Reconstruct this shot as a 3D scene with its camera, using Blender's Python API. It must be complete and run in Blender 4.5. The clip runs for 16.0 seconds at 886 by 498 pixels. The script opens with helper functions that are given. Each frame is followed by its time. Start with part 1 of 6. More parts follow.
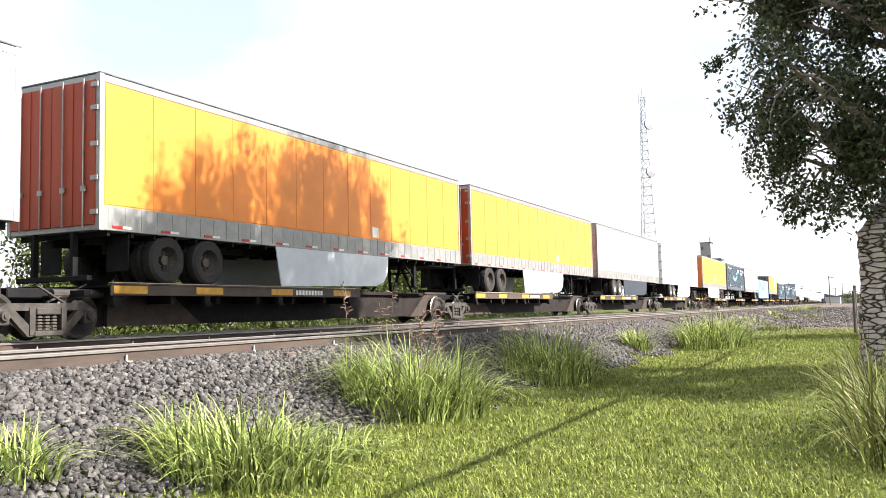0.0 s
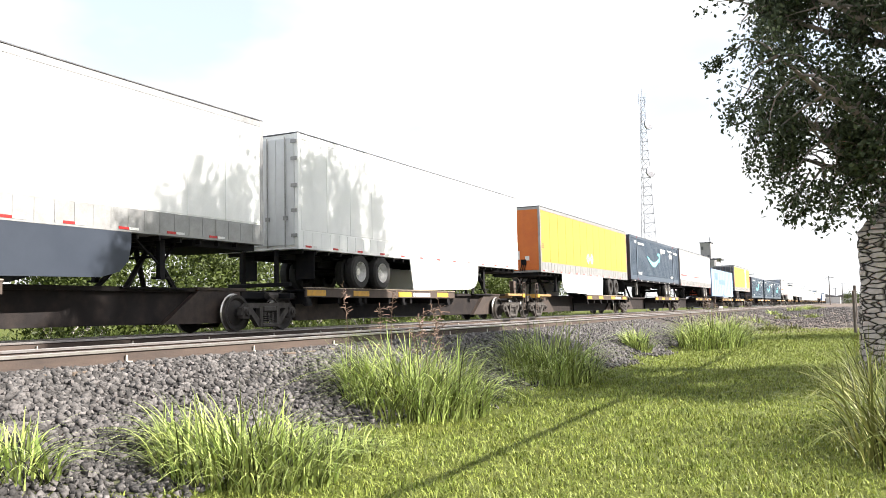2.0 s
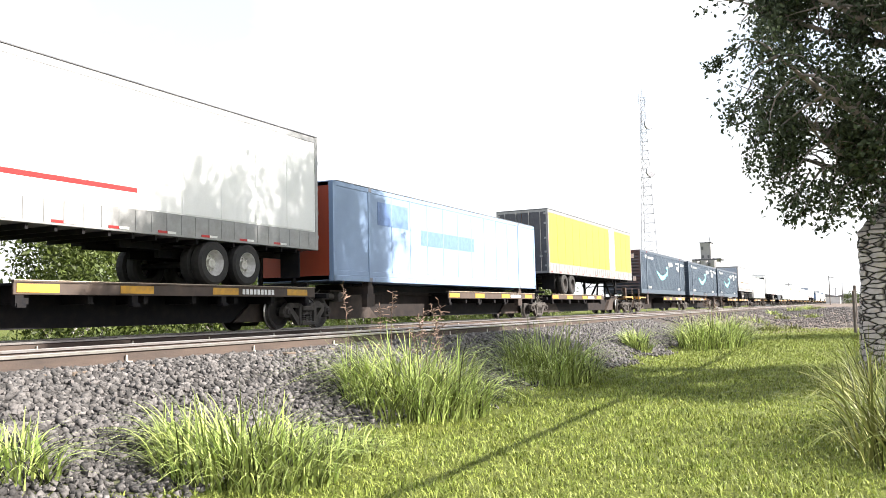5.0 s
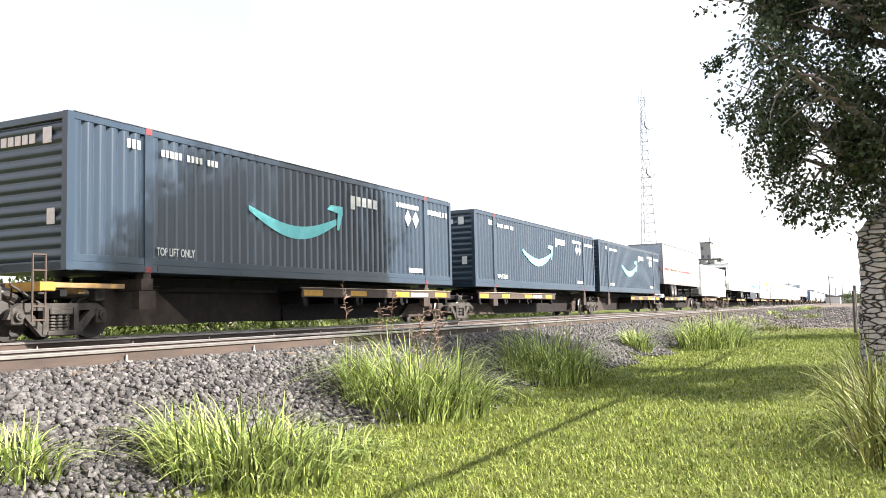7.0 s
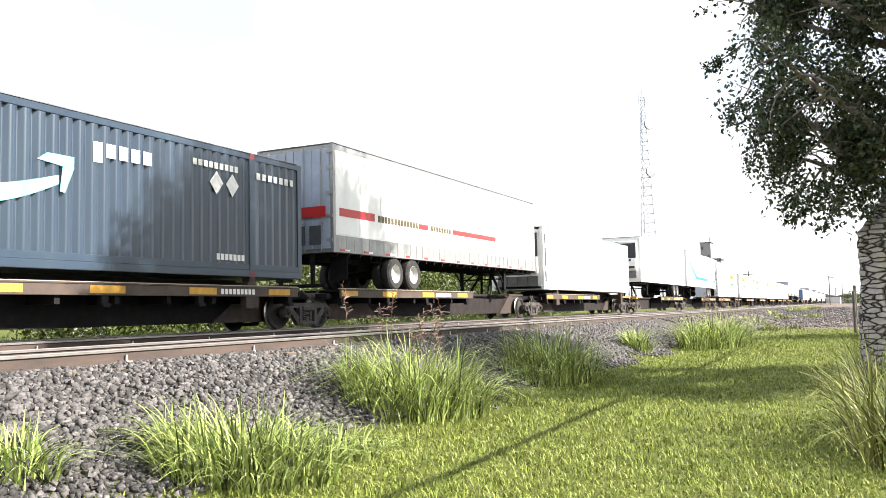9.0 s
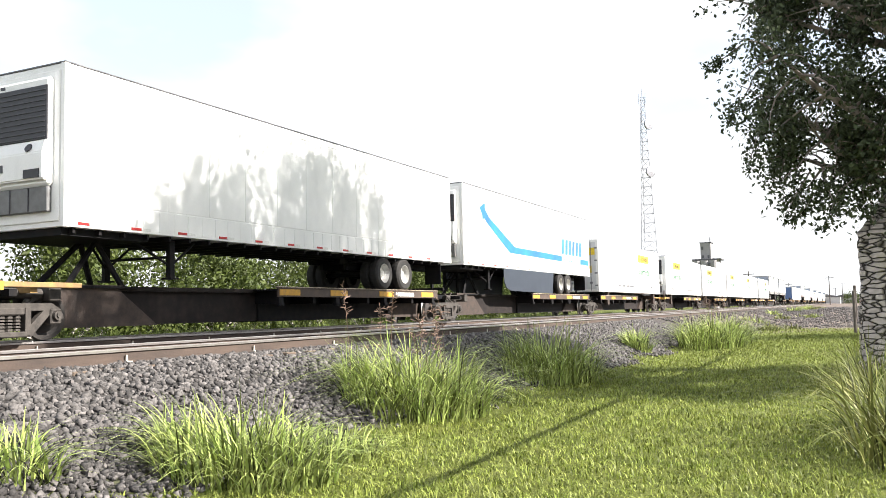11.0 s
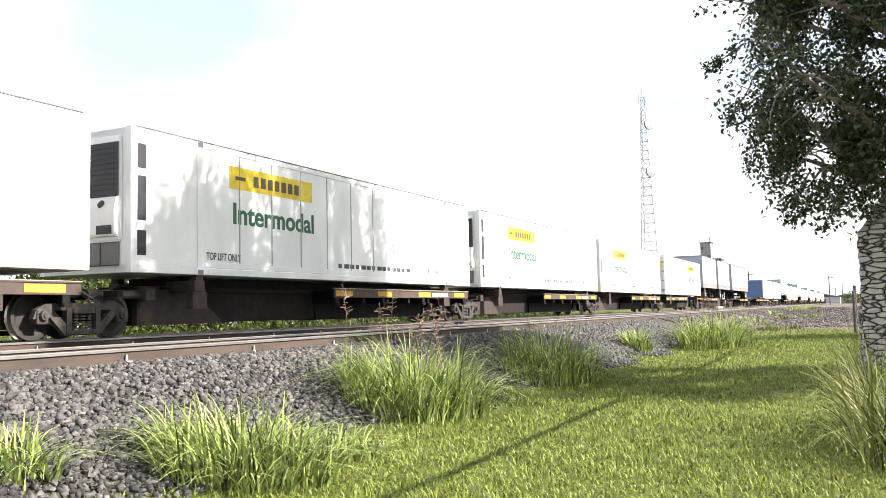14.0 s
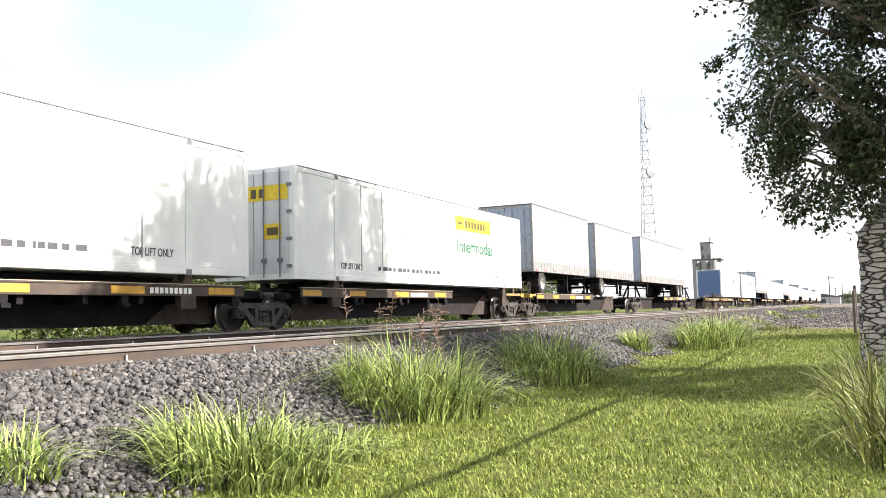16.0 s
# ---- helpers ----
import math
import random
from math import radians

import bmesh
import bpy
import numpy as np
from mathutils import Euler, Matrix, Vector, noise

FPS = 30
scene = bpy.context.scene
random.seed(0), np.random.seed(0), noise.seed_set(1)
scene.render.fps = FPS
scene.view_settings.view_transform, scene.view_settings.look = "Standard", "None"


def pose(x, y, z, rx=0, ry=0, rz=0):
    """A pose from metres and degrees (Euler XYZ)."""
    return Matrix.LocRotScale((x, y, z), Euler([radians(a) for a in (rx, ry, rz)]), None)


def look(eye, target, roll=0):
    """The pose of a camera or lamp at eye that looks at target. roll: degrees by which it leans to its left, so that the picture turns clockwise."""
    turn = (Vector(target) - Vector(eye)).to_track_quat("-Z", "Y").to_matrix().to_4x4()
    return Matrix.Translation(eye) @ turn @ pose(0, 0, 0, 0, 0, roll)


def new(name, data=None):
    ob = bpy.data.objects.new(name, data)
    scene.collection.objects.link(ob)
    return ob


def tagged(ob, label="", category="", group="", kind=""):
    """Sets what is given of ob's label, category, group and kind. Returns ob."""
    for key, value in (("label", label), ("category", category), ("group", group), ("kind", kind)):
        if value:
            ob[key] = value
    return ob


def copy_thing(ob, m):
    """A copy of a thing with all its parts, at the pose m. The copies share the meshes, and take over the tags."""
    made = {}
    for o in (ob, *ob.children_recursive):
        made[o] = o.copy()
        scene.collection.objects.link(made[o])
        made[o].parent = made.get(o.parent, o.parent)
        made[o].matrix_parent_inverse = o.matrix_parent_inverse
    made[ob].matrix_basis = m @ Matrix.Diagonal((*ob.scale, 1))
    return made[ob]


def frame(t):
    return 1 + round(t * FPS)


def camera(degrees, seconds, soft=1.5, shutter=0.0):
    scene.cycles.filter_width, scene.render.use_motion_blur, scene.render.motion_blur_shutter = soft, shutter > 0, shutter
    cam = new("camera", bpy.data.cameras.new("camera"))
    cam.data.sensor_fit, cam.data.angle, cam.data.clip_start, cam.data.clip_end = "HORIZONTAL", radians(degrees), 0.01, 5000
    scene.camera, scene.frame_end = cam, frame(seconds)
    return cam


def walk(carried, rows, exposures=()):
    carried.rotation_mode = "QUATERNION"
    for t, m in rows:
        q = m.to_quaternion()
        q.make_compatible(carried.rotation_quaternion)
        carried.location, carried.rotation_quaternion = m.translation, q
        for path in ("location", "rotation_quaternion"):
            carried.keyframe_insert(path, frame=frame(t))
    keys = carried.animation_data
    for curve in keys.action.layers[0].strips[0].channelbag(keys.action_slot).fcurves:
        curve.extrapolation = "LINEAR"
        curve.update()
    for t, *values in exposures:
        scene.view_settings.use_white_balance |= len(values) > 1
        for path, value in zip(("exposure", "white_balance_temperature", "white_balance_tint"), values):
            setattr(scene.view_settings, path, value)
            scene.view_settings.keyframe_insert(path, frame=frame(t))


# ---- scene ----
# Train yard side: a piggyback train runs past along -Y; the camera stands still beside the track.
EYE = 1.45                    # camera over the lawn
RAIL = 1.07                   # top of the rails
XC = -13.98                   # centre line of the train's track
XN = -9.05                    # centre line of the empty near track

cam = camera(55.75, 16.0, soft=0.7)
AIM = (-0.43717701, 0.8963267, 0.07399131)
STAND = look((0, 0, EYE), (AIM[0] * 10, AIM[1] * 10, EYE + AIM[2] * 10), roll=-1.287)
walk(cam, [(0, STAND), (16, STAND)],
     exposures=[(0, 1.54), (3.6, 1.54), (4.2, 1.68), (6.3, 1.75), (9.2, 1.72), (11.3, 1.54), (16, 1.54)])

# How far the train has run (seconds, metres)
RUN = [(0, 0.03), (0.5, 11.39), (1, 22.95), (1.5, 33.65), (2, 45.65), (2.5, 57.58), (3, 67.98), (3.5, 79.73), (4, 90.22), (4.2, 95.63), (5.2, 117.92), (6.3, 143.09), (6.5, 147.43), (7, 159.26), (7.5, 170.93), (8, 181.97), (8.5, 193.98), (9, 203.59), (9.2, 210.24), (10.2, 232.63), (11.3, 257.17), (11.5, 262.78), (12, 273.61), (12.5, 285.37), (13, 296.06), (13.5, 307.9), (14, 318.71), (14.5, 330.48), (15, 342.26), (15.5, 353.85), (16, 365.35)]

# ---------------------------------------------------------------- light
SUN_AZ, SUN_EL = radians(11.5), radians(34)      # azimuth from +X towards +Y
TO_SUN = Vector((math.cos(SUN_EL) * math.cos(SUN_AZ), math.cos(SUN_EL) * math.sin(SUN_AZ), math.sin(SUN_EL)))
sun = new("sun", bpy.data.lights.new("sun", "SUN"))
sun.data.energy, sun.data.angle, sun.data.color = 5.0, radians(0.5), (1.0, 0.945, 0.87)
sun.matrix_world = look((0, 0, 60), Vector((0, 0, 60)) - TO_SUN)

world = bpy.data.worlds.new("sky")
scene.world = world
world.use_nodes = True
wn, wl = world.node_tree.nodes, world.node_tree.links
wn.clear()
w_out, w_bg, w_bg2, w_mix = wn.new("ShaderNodeOutputWorld"), wn.new("ShaderNodeBackground"), wn.new("ShaderNodeBackground"), wn.new("ShaderNodeMixShader")
sky = wn.new("ShaderNodeTexSky")
sky.sky_type, sky.sun_disc = "NISHITA", False
sky.sun_elevation, sky.sun_rotation = SUN_EL, math.pi / 2 - SUN_AZ
sky.dust_density, sky.ozone_density = 2.0, 1.0
w_bg.inputs["Strength"].default_value = 0.115
w_bg2.inputs["Color"].default_value = (0.96, 0.98, 1.0, 1)       # bright thin cloud
w_bg2.inputs["Strength"].default_value = 0.425
w_tc, w_map, w_noise, w_ramp = wn.new("ShaderNodeTexCoord"), wn.new("ShaderNodeMapping"), wn.new("ShaderNodeTexNoise"), wn.new("ShaderNodeValToRGB")
w_map.inputs["Scale"].default_value = (1.0, 1.0, 2.2)
w_map.inputs["Location"].default_value = (0.35, 0.1, 0.0)
w_noise.inputs["Scale"].default_value, w_noise.inputs["Detail"].default_value, w_noise.inputs["Roughness"].default_value = 2.3, 5, 0.5
w_ramp.color_ramp.elements[0].position, w_ramp.color_ramp.elements[1].position = 0.42, 0.58
w_ramp.color_ramp.elements[0].color = (0.5, 0.5, 0.5, 1)
w_sep, w_low, w_max = wn.new("ShaderNodeSeparateXYZ"), wn.new("ShaderNodeMapRange"), wn.new("ShaderNodeMath")
w_low.inputs["From Min"].default_value, w_low.inputs["From Max"].default_value = 0.30, 0.16
w_max.operation = "MAXIMUM"
wl.new(w_tc.outputs["Generated"], w_map.inputs["Vector"])
wl.new(w_map.outputs["Vector"], w_noise.inputs["Vector"])
wl.new(w_noise.outputs["Fac"], w_ramp.inputs["Fac"])
wl.new(w_tc.outputs["Generated"], w_sep.inputs["Vector"])
wl.new(w_sep.outputs["Z"], w_low.inputs["Value"])
wl.new(w_ramp.outputs["Color"], w_max.inputs[0])
wl.new(w_low.outputs["Result"], w_max.inputs[1])
wl.new(w_max.outputs["Value"], w_mix.inputs["Fac"])
wl.new(sky.outputs["Color"], w_bg.inputs["Color"])
wl.new(w_bg.outputs["Background"], w_mix.inputs[1])
wl.new(w_bg2.outputs["Background"], w_mix.inputs[2])
wl.new(w_mix.outputs["Shader"], w_out.inputs["Surface"])


# ---------------------------------------------------------------- materials
def material(name, base, rough=0.6, metal=0.0, other=None, scale=6.0, mix=(0.35, 0.65), bump=0.0, bump_scale=60.0, streak=(1, 1, 1), fine=None, spread=0.0, spec=0.5):
    """Base colour broken up by stains (other) at one scale and grain (fine) at a second one, with relief."""
    m = bpy.data.materials.new(name)
    m.use_nodes = True
    n, l = m.node_tree.nodes, m.node_tree.links
    b = n["Principled BSDF"]
    b.inputs["Roughness"].default_value, b.inputs["Metallic"].default_value = rough, metal
    b.inputs["Specular IOR Level"].default_value = spec
    tc, mp = n.new("ShaderNodeTexCoord"), n.new("ShaderNodeMapping")
    mp.inputs["Scale"].default_value = streak
    l.new(tc.outputs["Object"], mp.inputs["Vector"])
    big = n.new("ShaderNodeTexNoise")
    big.inputs["Scale"].default_value, big.inputs["Detail"].default_value, big.inputs["Roughness"].default_value = scale, 6, 0.6
    l.new(mp.outputs["Vector"], big.inputs["Vector"])
    rr = n.new("ShaderNodeMapRange")
    rr.inputs["From Min"].default_value, rr.inputs["From Max"].default_value = mix
    l.new(big.outputs["Fac"], rr.inputs["Value"])
    mx = n.new("ShaderNodeMix")
    mx.data_type = "RGBA"
    mx.inputs[6].default_value = (*base, 1)
    mx.inputs[7].default_value = (*(other or tuple(c * 0.8 for c in base)), 1)
    l.new(rr.outputs["Result"], mx.inputs["Factor"])
    small = n.new("ShaderNodeTexNoise")
    small.inputs["Scale"].default_value, small.inputs["Detail"].default_value = bump_scale, 4
    l.new(tc.outputs["Object"], small.inputs["Vector"])
    grain = n.new("ShaderNodeMix")
    grain.data_type, grain.blend_type = "RGBA", "MULTIPLY"
    gr = n.new("ShaderNodeMapRange")
    gr.inputs["To Min"].default_value, gr.inputs["To Max"].default_value = fine or (0.86, 1.1)
    l.new(small.outputs["Fac"], gr.inputs["Value"])
    grain.inputs["Factor"].default_value = 1.0
    l.new(mx.outputs[2], grain.inputs[6])
    l.new(gr.outputs["Result"], grain.inputs[7])
    last = grain.outputs[2]
    if spread:
        geo, hs, vr = n.new("ShaderNodeNewGeometry"), n.new("ShaderNodeHueSaturation"), n.new("ShaderNodeMapRange")
        vr.inputs["To Min"].default_value, vr.inputs["To Max"].default_value = 1 - spread, 1 + spread
        l.new(geo.outputs["Random Per Island"], vr.inputs["Value"])
        l.new(vr.outputs["Result"], hs.inputs["Value"])
        l.new(last, hs.inputs["Color"])
        last = hs.outputs["Color"]
    l.new(last, b.inputs["Base Color"])
    if bump:
        bp = n.new("ShaderNodeBump")
        bp.inputs["Strength"].default_value, bp.inputs["Distance"].default_value = bump, 0.02
        l.new(small.outputs["Fac"], bp.inputs["Height"])
        l.new(bp.outputs["Normal"], b.inputs["Normal"])
    return m


def leafy(name, base, other, spread=0.35, through_light=0.35, scale=3.0):
    """Leaves and blades: a two-tone green that lets some light through."""
    m = material(name, base, 0.55, 0, other, scale, (0.3, 0.7), spread=spread, spec=0.3)
    n, l = m.node_tree.nodes, m.node_tree.links
    b, out = n["Principled BSDF"], n["Material Output"]
    tr, ms = n.new("ShaderNodeBsdfTranslucent"), n.new("ShaderNodeMixShader")
    ms.inputs["Fac"].default_value = through_light
    src = b.inputs["Base Color"].links[0].from_socket
    l.new(src, tr.inputs["Color"])
    l.new(b.outputs["BSDF"], ms.inputs[1])
    l.new(tr.outputs["BSDF"], ms.inputs[2])
    l.new(ms.outputs["Shader"], out.inputs["Surface"])
    return m


M = {}
M["yellow"] = material("yellow_paint", (0.80, 0.262, 0.040), 0.42, 0, (0.76, 0.222, 0.034), 1.2, (0.3, 0.8), 0.05, 40, (1, 0.6, 1))
M["orange"] = material("orange_paint", (0.62, 0.16, 0.02), 0.5, 0, (0.5, 0.11, 0.02), 1.5, (0.3, 0.8), 0.05, 40)
M["red_door"] = material("red_brown_door", (0.36, 0.055, 0.02), 0.55, 0, (0.27, 0.045, 0.02), 3, (0.3, 0.8), 0.05, 40, (2, 2, 0.4))
M["white"] = material("white_paint", (0.85, 0.85, 0.84), 0.4, 0, (0.68, 0.68, 0.67), 1.4, (0.45, 0.9), 0.04, 40, (1, 1, 0.35))
M["grey_door"] = material("grey_door", (0.52, 0.47, 0.44), 0.55, 0, (0.40, 0.34, 0.31), 2.5, (0.35, 0.8), 0.04, 40, (2, 2, 0.4))
M["pale_blue"] = material("pale_blue_paint", (0.22, 0.31, 0.47), 0.45, 0, (0.19, 0.27, 0.42), 1.6, (0.3, 0.8), 0.04, 40)
M["steel_blue"] = material("steel_blue_print", (0.12, 0.20, 0.40), 0.5)
M["blue"] = material("blue_vinyl", (0.02, 0.10, 0.42), 0.45, 0, (0.02, 0.22, 0.60), 0.7, (0.3, 0.7))
M["dark_box"] = material("slate_container_paint", (0.024, 0.041, 0.068), 0.30, 0, (0.034, 0.055, 0.080), 1.3, (0.35, 0.75), 0.05, 50, (1, 1, 0.3), spec=0.8)
M["teal"] = material("teal_vinyl", (0.16, 0.62, 0.66), 0.45, 0, (0.22, 0.70, 0.72), 3)
M["silver"] = material("aluminium_rail", (0.36, 0.36, 0.36), 0.45, 0.5, (0.25, 0.245, 0.24), 5, (0.3, 0.8), 0.06, 50)
M["roof_edge"] = material("grimy_roof_edge", (0.10, 0.10, 0.11), 0.6, 0.3, (0.20, 0.20, 0.21), 3, (0.4, 0.8))
M["seam"] = material("grey_panel_seam", (0.27, 0.28, 0.30), 0.5, 0, (0.36, 0.37, 0.39), 2, (0.3, 0.8))
M["black"] = material("black_frame_paint", (0.008, 0.008, 0.010), 0.7, 0, (0.018, 0.015, 0.014), 5, (0.45, 0.75), 0.1, 40, spec=0.15)
M["rubber"] = material("tyre_rubber", (0.014, 0.013, 0.013), 0.8, 0, (0.03, 0.027, 0.025), 8, (0.4, 0.8), 0.15, 90)
M["rim"] = material("steel_rim", (0.62, 0.61, 0.59), 0.4, 0.5, (0.35, 0.33, 0.30), 8, (0.4, 0.8))
M["dark_rim"] = material("dark_steel_rim", (0.05, 0.045, 0.042), 0.5, 0.3, (0.11, 0.09, 0.08), 8, (0.4, 0.8))
M["rust"] = material("rusty_car_steel", (0.060, 0.040, 0.031), 0.75, 0.0, (0.018, 0.014, 0.013), 4, (0.3, 0.75), 0.2, 45, fine=(0.7, 1.2))
M["truck"] = material("dusty_cast_steel", (0.070, 0.060, 0.053), 0.75, 0.1, (0.022, 0.019, 0.017), 7, (0.35, 0.75), 0.25, 60, fine=(0.7, 1.2))
M["wheel"] = material("wheel_steel", (0.020, 0.018, 0.017), 0.65, 0.2, (0.045, 0.036, 0.031), 6, (0.35, 0.75), 0.1, 60)
M["tread"] = material("polished_tread", (0.55, 0.53, 0.50), 0.28, 0.9)
M["deck_yellow"] = material("safety_yellow_paint", (0.56, 0.30, 0.03), 0.55, 0, (0.25, 0.15, 0.05), 6, (0.4, 0.8), 0.1, 60)
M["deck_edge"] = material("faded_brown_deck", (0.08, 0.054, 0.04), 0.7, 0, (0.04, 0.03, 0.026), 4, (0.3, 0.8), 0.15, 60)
M["deck_top"] = material("pale_deck_lip", (0.50, 0.42, 0.33), 0.6, 0.2, (0.33, 0.25, 0.18), 6, (0.3, 0.8))
M["ledge"] = material("worn_tan_ledge", (0.36, 0.22, 0.07), 0.65, 0, (0.16, 0.10, 0.06), 5, (0.35, 0.7), 0.15, 50)
M["red_mark"] = material("red_reflector", (0.55, 0.03, 0.03), 0.3)
M["cast_red"] = material("dull_red_casting", (0.20, 0.035, 0.04), 0.6)
M["white_mark"] = material("white_print", (0.82, 0.82, 0.80), 0.45)
M["green_print"] = material("dark_green_print", (0.025, 0.13, 0.06), 0.5)
M["dark_print"] = material("dark_print", (0.07, 0.07, 0.08), 0.5)
M["sign_yellow"] = material("yellow_sign_print", (0.85, 0.62, 0.03), 0.45)
M["brown_print"] = material("brown_print", (0.10, 0.075, 0.03), 0.5)
M["reefer_grille"] = material("dark_grille", (0.03, 0.03, 0.038), 0.5)
M["rail"] = material("rusty_rail_side", (0.085, 0.058, 0.044), 0.8, 0, (0.036, 0.026, 0.022), 3, (0.3, 0.75), 0.15, 50, (1, 0.25, 1), fine=(0.75, 1.2))
M["rail_head"] = material("polished_rail_head", (0.50, 0.47, 0.45), 0.32, 0.85, (0.36, 0.30, 0.27), 5, (0.4, 0.8))
M["tie"] = material("weathered_tie_wood", (0.13, 0.095, 0.07), 0.9, 0, (0.07, 0.055, 0.045), 5, (0.3, 0.8), 0.3, 40, (4, 1, 1))
M["clip"] = material("pale_rail_clip", (0.60, 0.56, 0.48), 0.6)
M["stone"] = material("crushed_stone", (0.136, 0.125, 0.121), 0.9, 0, (0.028, 0.026, 0.026), 9, (0.3, 0.75), 0.25, 70, fine=(0.7, 1.2), spread=0.65)
M["lawn_blade"] = leafy("lawn_blade", (0.150, 0.200, 0.030), (0.235, 0.260, 0.062), 0.6, 0.15)
M["tall_blade"] = leafy("tall_grass_blade", (0.135, 0.198, 0.042), (0.36, 0.41, 0.13), 1.0, 0.16)
M["dry_blade"] = leafy("drying_grass_blade", (0.21, 0.20, 0.07), (0.085, 0.125, 0.028), 0.9, 0.15)
M["seed"] = material("grass_seed_head", (0.15, 0.095, 0.07), 0.8, spread=0.3)
M["leaf"] = leafy("tree_leaf", (0.046, 0.064, 0.034), (0.070, 0.086, 0.045), 0.55, 0.26)
M["far_leaf"] = leafy("thicket_leaf", (0.058, 0.085, 0.02), (0.09, 0.11, 0.025), 0.45, 0.25, 0.6)


def bark_material():
    """Grey bark in blocky plates with dark cracks between them."""
    m = bpy.data.materials.new("grey_bark")
    m.use_nodes = True
    n, l = m.node_tree.nodes, m.node_tree.links
    b = n["Principled BSDF"]
    b.inputs["Roughness"].default_value = 0.95
    tc, mp, vo, no = n.new("ShaderNodeTexCoord"), n.new("ShaderNodeMapping"), n.new("ShaderNodeTexVoronoi"), n.new("ShaderNodeTexNoise")
    mp.inputs["Scale"].default_value = (2.6, 2.6, 7.5)
    vo.feature = "DISTANCE_TO_EDGE"
    vo.inputs["Scale"].default_value = 1.25
    no.inputs["Scale"].default_value, no.inputs["Detail"].default_value = 3.5, 6
    l.new(tc.outputs["Object"], mp.inputs["Vector"])
    l.new(mp.outputs["Vector"], vo.inputs["Vector"])
    l.new(tc.outputs["Object"], no.inputs["Vector"])
    r = n.new("ShaderNodeMapRange")
    r.inputs["From Min"].default_value, r.inputs["From Max"].default_value = 0.015, 0.13
    l.new(vo.outputs["Distance"], r.inputs["Value"])
    tone, mx = n.new("ShaderNodeMix"), n.new("ShaderNodeMix")
    tone.data_type = mx.data_type = "RGBA"
    tone.inputs[6].default_value, tone.inputs[7].default_value = (0.36, 0.31, 0.29, 1), (0.66, 0.60, 0.58, 1)
    mx.inputs[6].default_value = (0.03, 0.025, 0.023, 1)
    l.new(no.outputs["Fac"], tone.inputs["Factor"])
    l.new(r.outputs["Result"], mx.inputs["Factor"])
    l.new(tone.outputs[2], mx.inputs[7])
    l.new(mx.outputs[2], b.inputs["Base Color"])
    bp = n.new("ShaderNodeBump")
    bp.inputs["Strength"].default_value, bp.inputs["Distance"].default_value = 1.0, 0.05
    l.new(r.outputs["Result"], bp.inputs["Height"])
    l.new(bp.outputs["Normal"], b.inputs["Normal"])
    return m


M["bark"] = bark_material()
M["limb_bark"] = material("smooth_grey_limb_bark", (0.30, 0.25, 0.23), 0.85, 0, (0.16, 0.13, 0.12), 6, (0.3, 0.7), 0.3, 30)
M["post"] = material("weathered_post", (0.10, 0.085, 0.075), 0.85, 0, (0.06, 0.05, 0.045), 6, (0.3, 0.8), 0.3, 30)
M["galv"] = material("galvanised_steel", (0.24, 0.24, 0.27), 0.5, 0.5, (0.18, 0.18, 0.20), 3)
M["concrete"] = material("weathered_concrete", (0.34, 0.33, 0.34), 0.85, 0, (0.25, 0.24, 0.25), 0.3, (0.3, 0.8), 0.1, 3, (1, 1, 0.3))
M["roof_dark"] = material("dark_roofing", (0.12, 0.12, 0.13), 0.8)
M["far_wall"] = material("pale_siding", (0.55, 0.55, 0.56), 0.8)
M["cable"] = material("black_cable", (0.02, 0.02, 0.02), 0.6)


